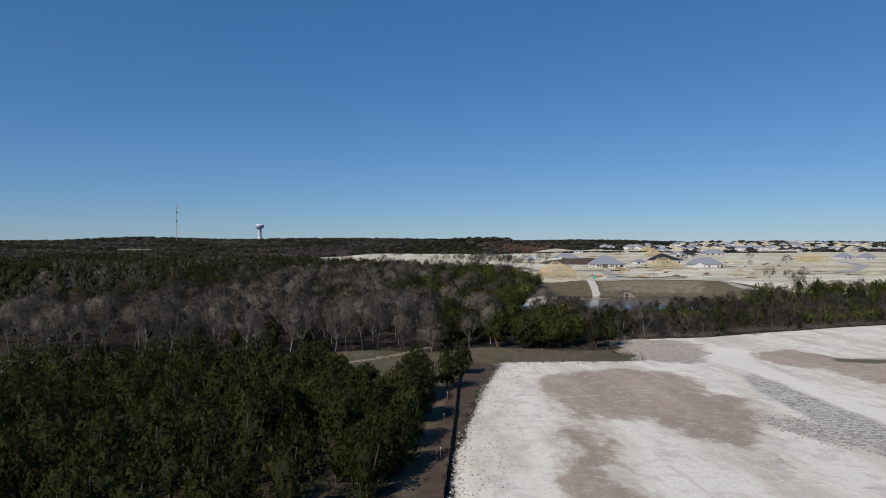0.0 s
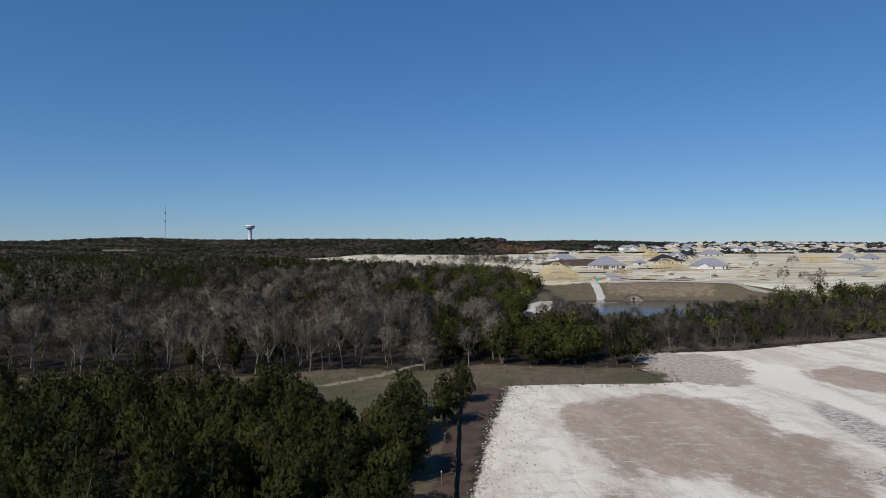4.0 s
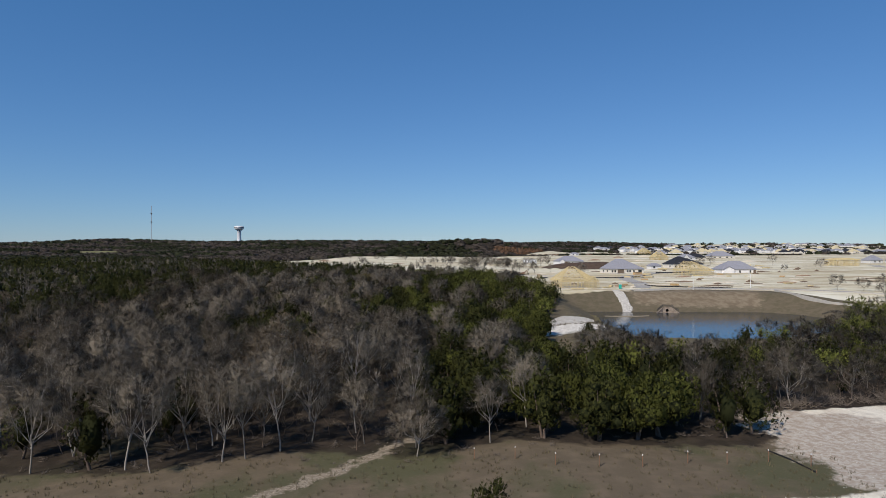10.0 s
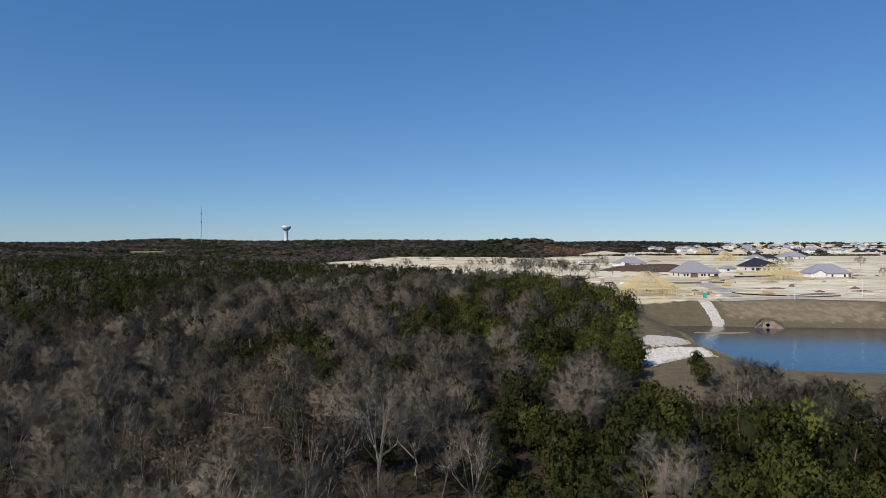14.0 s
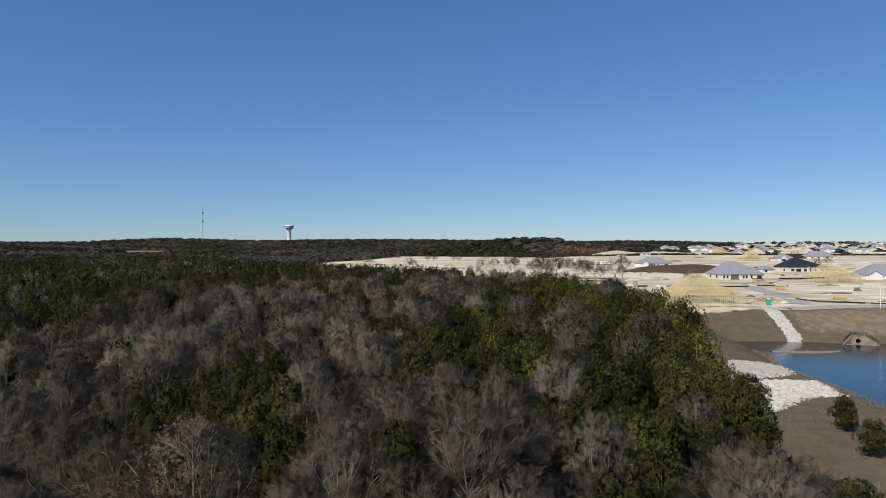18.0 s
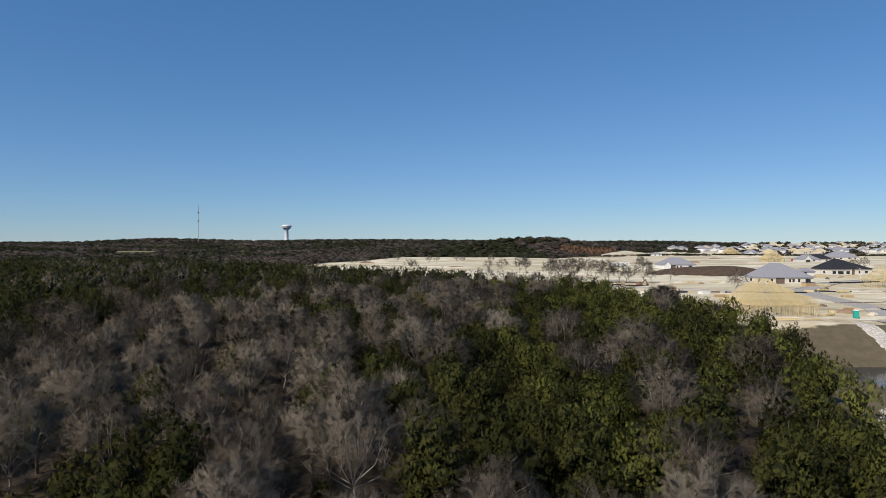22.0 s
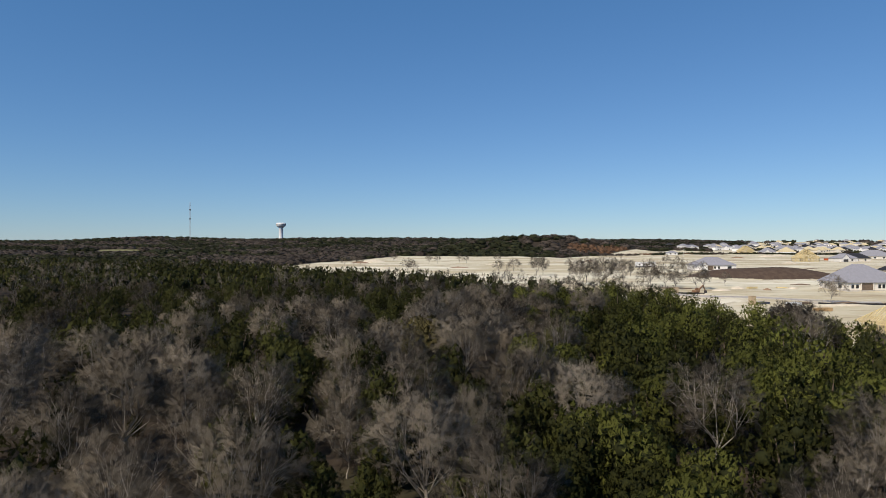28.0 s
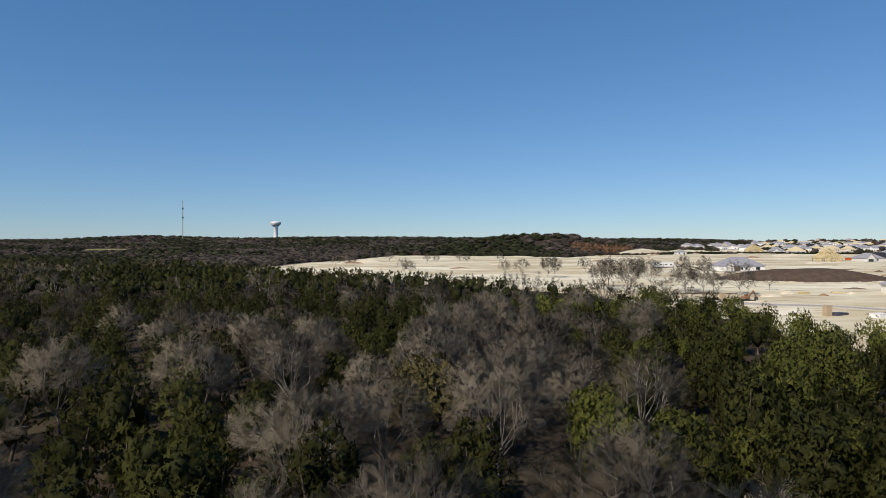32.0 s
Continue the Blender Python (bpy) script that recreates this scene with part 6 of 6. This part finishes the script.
def lumber_stack(x, y, turn, w, d, layers, mat=None, label="stack of yellow lumber on bare ground"):
    ob = empty_thing("lumber_stack", x, y, turn=turn)
    rr_ = random.Random(int(x * 10))
    for sx in (-0.35, 0.35):
        part("bearer", box(w * sx - 0.08, -d / 2, -0.15, w * sx + 0.08, d / 2, 0.12), M_LUMBER, ob)
    for k in range(layers):
        o = rr_.uniform(-0.15, 0.15)
        part("board_layer", box(-w / 2 + o, -d / 2, 0.12 + 0.22 * k, w / 2 + o, d / 2, 0.31 + 0.22 * k), mat or M_LUMBER, ob)
    return tagged(ob, label, "lumber stack", "stacks of building material")


def site_trailer(x, y, turn, w, d, h):
    ob = empty_thing("site_trailer", x, y, turn=turn)
    part("body", box(-w / 2, -d / 2, 0.8, w / 2, d / 2, h), M_WHITE, ob)
    part("roof", box(-w / 2 - 0.1, -d / 2 - 0.1, h, w / 2 + 0.1, d / 2 + 0.1, h + 0.18), M_STEEL, ob)
    for k in range(4):
        window(ob, -w * 0.38 + k * w * 0.25, 1.7, 1.1, 0.9, ("front", -d / 2), M_STEEL)
    part("door", box(w * 0.0 - 0.5, -d / 2 - 0.05, 0.85, w * 0.0 + 0.4, -d / 2 - 0.005, 2.85), M_STEEL, ob)
    part("skirt", box(-w / 2 + 0.3, -d / 2 + 0.2, -0.3, w / 2 - 0.3, d / 2 - 0.2, 0.8), M_DARK, ob)
    for sx in (-0.8, 0.8):
        bm = bmesh.new()
        bmesh.ops.create_cone(bm, cap_ends=True, segments=12, radius1=0.45, radius2=0.45, depth=0.3, matrix=Matrix.Translation((sx, -d / 2 + 0.1, 0.4)) @ Matrix.Rotation(math.pi / 2, 4, "X"))
        part("wheel", bm, M_DARK, ob)
    return tagged(ob, "white site office trailer on cleared ground", "trailer")


def excavator(x, y, turn):
    ob = empty_thing("excavator", x, y, turn=turn)
    for s in (-1, 1):
        bm = bmesh.new()
        bmesh.ops.create_cube(bm, size=1, matrix=Matrix.Translation((0, s * 1.25, 0.5)) @ Matrix.Diagonal((4.2, 0.6, 0.9, 1)))
        bmesh.ops.bevel(bm, geom=bm.edges[:], offset=0.2, segments=2, affect="EDGES")
        part("track", bm, M_DARK, ob)
    part("turntable", box(-0.9, -0.9, 0.7, 0.9, 0.9, 1.15), M_DARK, ob)
    bm = box(-2.3, -1.3, 1.15, 1.0, 1.3, 2.3)
    bmesh.ops.bevel(bm, geom=bm.edges[:], offset=0.12, segments=1, affect="EDGES")
    part("engine_house", bm, M_YELLOW, ob)
    cab = part("cab", box(0.1, 0.35, 2.2, 1.7, 1.35, 3.3), M_YELLOW, ob)
    part("cab_window", box(0.3, 1.351, 2.5, 1.6, 1.37, 3.15), M_GLASS, cab)
    part("boom", beam((0.9, 0, 1.9), (4.6, 0, 4.6), 0.5, 0.6), M_YELLOW, ob)
    part("stick", beam((4.5, 0, 4.7), (6.3, 0, 1.9), 0.35, 0.45), M_YELLOW, ob)
    part("bucket", prism([(5.9, -0.6), (6.9, -0.6), (6.9, 0.6), (5.9, 0.6)], 0.6, 1.9), M_DARK, ob)
    return tagged(ob, "rusty orange tracked excavator at the wood's edge", "excavator")


def small_box(name, x, y, turn, w, d, h, mat, label, category, lid=None):
    ob = empty_thing(name, x, y, turn=turn)
    part("body", box(-w / 2, -d / 2, -0.2, w / 2, d / 2, h), mat, ob)
    part("lid", box(-w / 2 - 0.06, -d / 2 - 0.06, h, w / 2 + 0.06, d / 2 + 0.06, h + 0.12), lid or mat, ob)
    return tagged(ob, label, category)


portable_toilet(118.5, 371.6, -15)
portable_toilet(420, 905, 0)
street_lamp(150, 361.5, 90, 7)
street_lamp(224, 523, 180, 7)
street_lamp(186, 374, 90, 7)
street_lamp(380, 870, 0, 8)
street_lamp(300, 1000, 0, 9)
site_trailer(155, 711, 3, 13.5, 4, 3.7)
excavator(97.5, 489, 25).scale = (0.7, 0.7, 0.7)
M_PILLAR = material("tan_brick", (0.42, 0.33, 0.225), second=(0.33, 0.25, 0.165), scale=2.5)
small_box("brick_pillar", 89, 487, 10, 1.3, 1.3, 2.4, M_PILLAR, "square tan brick pillar beside the new street", "pillar")
small_box("brick_pillar", 98.5, 451, 10, 1.5, 1.5, 2.6, M_PILLAR, "square tan brick pillar beside the new street", "pillar")
small_box("concrete_box", 119, 452, 0, 3.2, 1.6, 1.1, M_CONCRETE, "pale precast concrete box on the lot", "concrete box")
small_box("block_stack", 102, 452, 20, 4, 2.4, 0.5, material("blue_tarpaulin", (0.055, 0.06, 0.085), second=(0.09, 0.095, 0.12), scale=1.0), "stack of blocks under a blue tarpaulin", "block stack")
small_box("block_stack", 109, 447, 20, 4, 2.5, 0.9, M_WHITE, "stack of white wrapped blocks", "block stack")
small_box("skip", 176, 489, 15, 5.5, 2.4, 1.6, M_PLYWOOD, "open rust-brown site skip on the street side", "skip", M_DARK)
small_box("skip", 396, 880, 0, 6, 2.5, 1.8, material("orange_paint", (0.5, 0.10, 0.03), second=(0.4, 0.09, 0.03), scale=1.0), "orange steel skip on cleared ground", "skip", M_DARK)
for x, y, turn, w, d, n in ((113, 375, 25, 4.0, 1.2, 2), (117, 380, 60, 3.5, 1.4, 3), (103, 366, 5, 5.0, 1.0, 1), (96, 366.5, -12, 6.0, 1.6, 2), (163, 458, 20, 4, 1.4, 4), (166, 449, 10, 5, 1.6, 3), (155, 454, -20, 3.5, 1.4, 3), (181, 486, 0, 5, 1.6, 4), (184, 488, 70, 5, 1.6, 3), (206, 466, 5, 6, 1.8, 2), (230, 470, 30, 4, 1.5, 3), (132, 516, 10, 4, 1.4, 3), (145, 517, -15, 4, 1.2, 2), (226, 560, 0, 7, 2, 4), (235, 556, 30, 5, 1.6, 3), (240, 465, -10, 4, 1.6, 2), (330, 587, 0, 6, 2, 3), (290, 540, 20, 5, 1.8, 3), (345, 620, 0, 7, 2, 3), (218, 392, 10, 5, 2, 2)):
    lumber_stack(x, y, turn, w, d, n)
for k, (x, y, w, d, h) in enumerate(((122, 381, 6, 4, 1.3), (127, 377, 4, 3, 0.9), (126, 516, 7, 4, 1.0), (134, 508, 4, 3, 0.8), (148, 514, 6, 3, 0.8), (114, 505, 9, 4, 0.8), (192, 455, 14, 4, 0.8), (212, 452, 16, 4, 0.7), (236, 452, 12, 4, 0.7), (175, 420, 12, 4, 0.7), (196, 412, 14, 5, 0.6), (184, 400, 10, 4, 0.6), (221, 398, 14, 4, 0.7), (160, 404, 8, 3, 0.6), (240, 420, 12, 5, 0.7), (275, 460, 14, 5, 0.8), (300, 440, 18, 5, 0.8), (325, 590, 14, 5, 1.2), (280, 620, 12, 5, 1.2), (352, 700, 18, 6, 1.5), (300, 780, 16, 6, 1.5), (260, 820, 18, 6, 1.6), (420, 760, 20, 7, 1.6), (210, 870, 16, 6, 1.4), (150, 850, 14, 6, 1.2), (110, 720, 12, 5, 1.1), (130, 690, 14, 4, 0.9), (20, 700, 16, 5, 0.8), (-30, 700, 14, 5, 0.9), (50, 760, 14, 5, 1.0), (-60, 800, 20, 8, 1.8), (-50, 830, 24, 9, 2.4), (400, 1000, 24, 8, 2.2), (340, 950, 18, 7, 1.6), (460, 1080, 26, 8, 2.4))):
    heap(x, y, w, d, h, M_SOILHEAP if k % 3 == 0 else M_PALEHEAP, "low heap of brown soil on the cleared ground" if k % 3 == 0 else "low heap of pale caliche on the cleared ground", k)
# spoil rows, piles and lumber left about the lots
rr = random.Random(33)
KEEP_OFF = ((98, 381, 18), (214, 482, 18), (173, 508, 20), (259, 592, 21), (258, 512, 20), (228, 580, 9), (178, 590, 48), (180, 660, 18), (155, 711, 10))
spots = []
while len(spots) < 78:
    x, y = rr.uniform(95, 350), 372 + 330 * rr.random() ** 1.3
    if all(math.hypot(x - a, y - b) > r for a, b, r in KEEP_OFF) and edge_distance(FIELD, np.array([x]), np.array([y]))[0] > 6:
        spots.append((x, y))
M_DARKSOIL = material("dug_soil", (0.17, 0.12, 0.085), second=(0.11, 0.08, 0.055), scale=0.8, amount=0.9, bump=0.4)
for k, (x, y) in enumerate(spots):
    if k % 4 == 0:
        lumber_stack(x, y, rr.uniform(-40, 40), rr.uniform(2.5, 5), rr.uniform(1.0, 1.8), rr.choice((2, 3, 4)), rr.choice((None, M_PLYWOOD)))
    elif k % 4 == 1:
        heap(x, y, rr.uniform(9, 26), rr.uniform(1.6, 3), rr.uniform(0.35, 0.7), M_DARKSOIL, "long low row of dug brown soil", 200 + k)
    elif k % 4 == 2:
        heap(x, y, rr.uniform(3, 7), rr.uniform(2, 4), rr.uniform(0.6, 1.3), M_DARKSOIL, "small pile of dug brown soil", 200 + k)
    else:
        heap(x, y, rr.uniform(10, 30), rr.uniform(2, 4), rr.uniform(0.3, 0.6), M_PALEHEAP, "long low row of pale caliche", 200 + k)
# a pale retaining wall along the pond side
for (ax, ay), (bx, by) in zip(((185, 353), (184, 336), (186, 318)), ((184, 336), (186, 318), (193, 302))):
    z0, z1 = ground_at(ax, ay), ground_at(bx, by)
    bm = bmesh.new()
    beam((ax, ay, z0 + 0.2), (bx, by, z1 + 0.2), 0.5, 1.6, bm)
    wall_ob = new("retaining_wall")
    part("wall_panel", bm, M_CONCRETE, wall_ob)
    tagged(wall_ob, "low pale concrete retaining wall above the pond", "retaining wall")

# ---- landmarks on the skyline ----


def lathe(profile, segments, bm=None):
    bm = bm or bmesh.new()
    rings = [[bm.verts.new((r * math.cos(6.2832 * k / segments), r * math.sin(6.2832 * k / segments), z)) for k in range(segments)] for r, z in profile]
    for a, b in zip(rings, rings[1:]):
        for k in range(segments):
            f = bm.faces.new((a[k], a[(k + 1) % segments], b[(k + 1) % segments], b[k]))
            f.smooth = True
    bm.faces.new(rings[-1])
    bm.faces.new(rings[0][::-1])
    return bm


tz = ground_at(-575, 2730)
tower = empty_thing("water_tower", -575, 2730, tz)
H = 125.5 - tz
part("column", lathe(((9.5, -3), (8.2, 6), (7.6, H - 22), (10.5, H - 18)), 24), M_TANK, tower)
part("tank", lathe(((10.5, H - 18), (17.5, H - 12.5), (19.2, H - 8), (19.2, H - 3.5), (17, H - 1.0), (8, H), (0.5, H + 0.2)), 28), M_TANK, tower)
part("band", lathe(((19.35, H - 7.2), (19.35, H - 4.4)), 28), M_STEEL, tower, "grey painted band")
tagged(tower, "white pedestal water tower above distant woods", "water tower")

mz = ground_at(-843, 2510)
mast = empty_thing("radio_mast", -843, 2510, mz)
MH = 190 - mz
for k in range(3):
    a = 2.094 * k
    part("leg", beam((1.2 * math.cos(a), 1.2 * math.sin(a), -2), (1.2 * math.cos(a), 1.2 * math.sin(a), MH), 0.55, 0.55), M_STEEL, mast)
for k in range(14):
    z = MH * (k + 0.5) / 14
    part("cross_brace", beam((1.2, 0, z), (-0.6, 1.04, z + 4), 0.4, 0.4), M_STEEL, mast)
for k, z in enumerate((MH * 0.55, MH * 0.78)):
    part("aerial", box(-2.2, -2.2, z, 2.2, 2.2, z + 4), M_DARK, mast)
tagged(mast, "tall thin steel radio mast on the skyline", "radio mast")
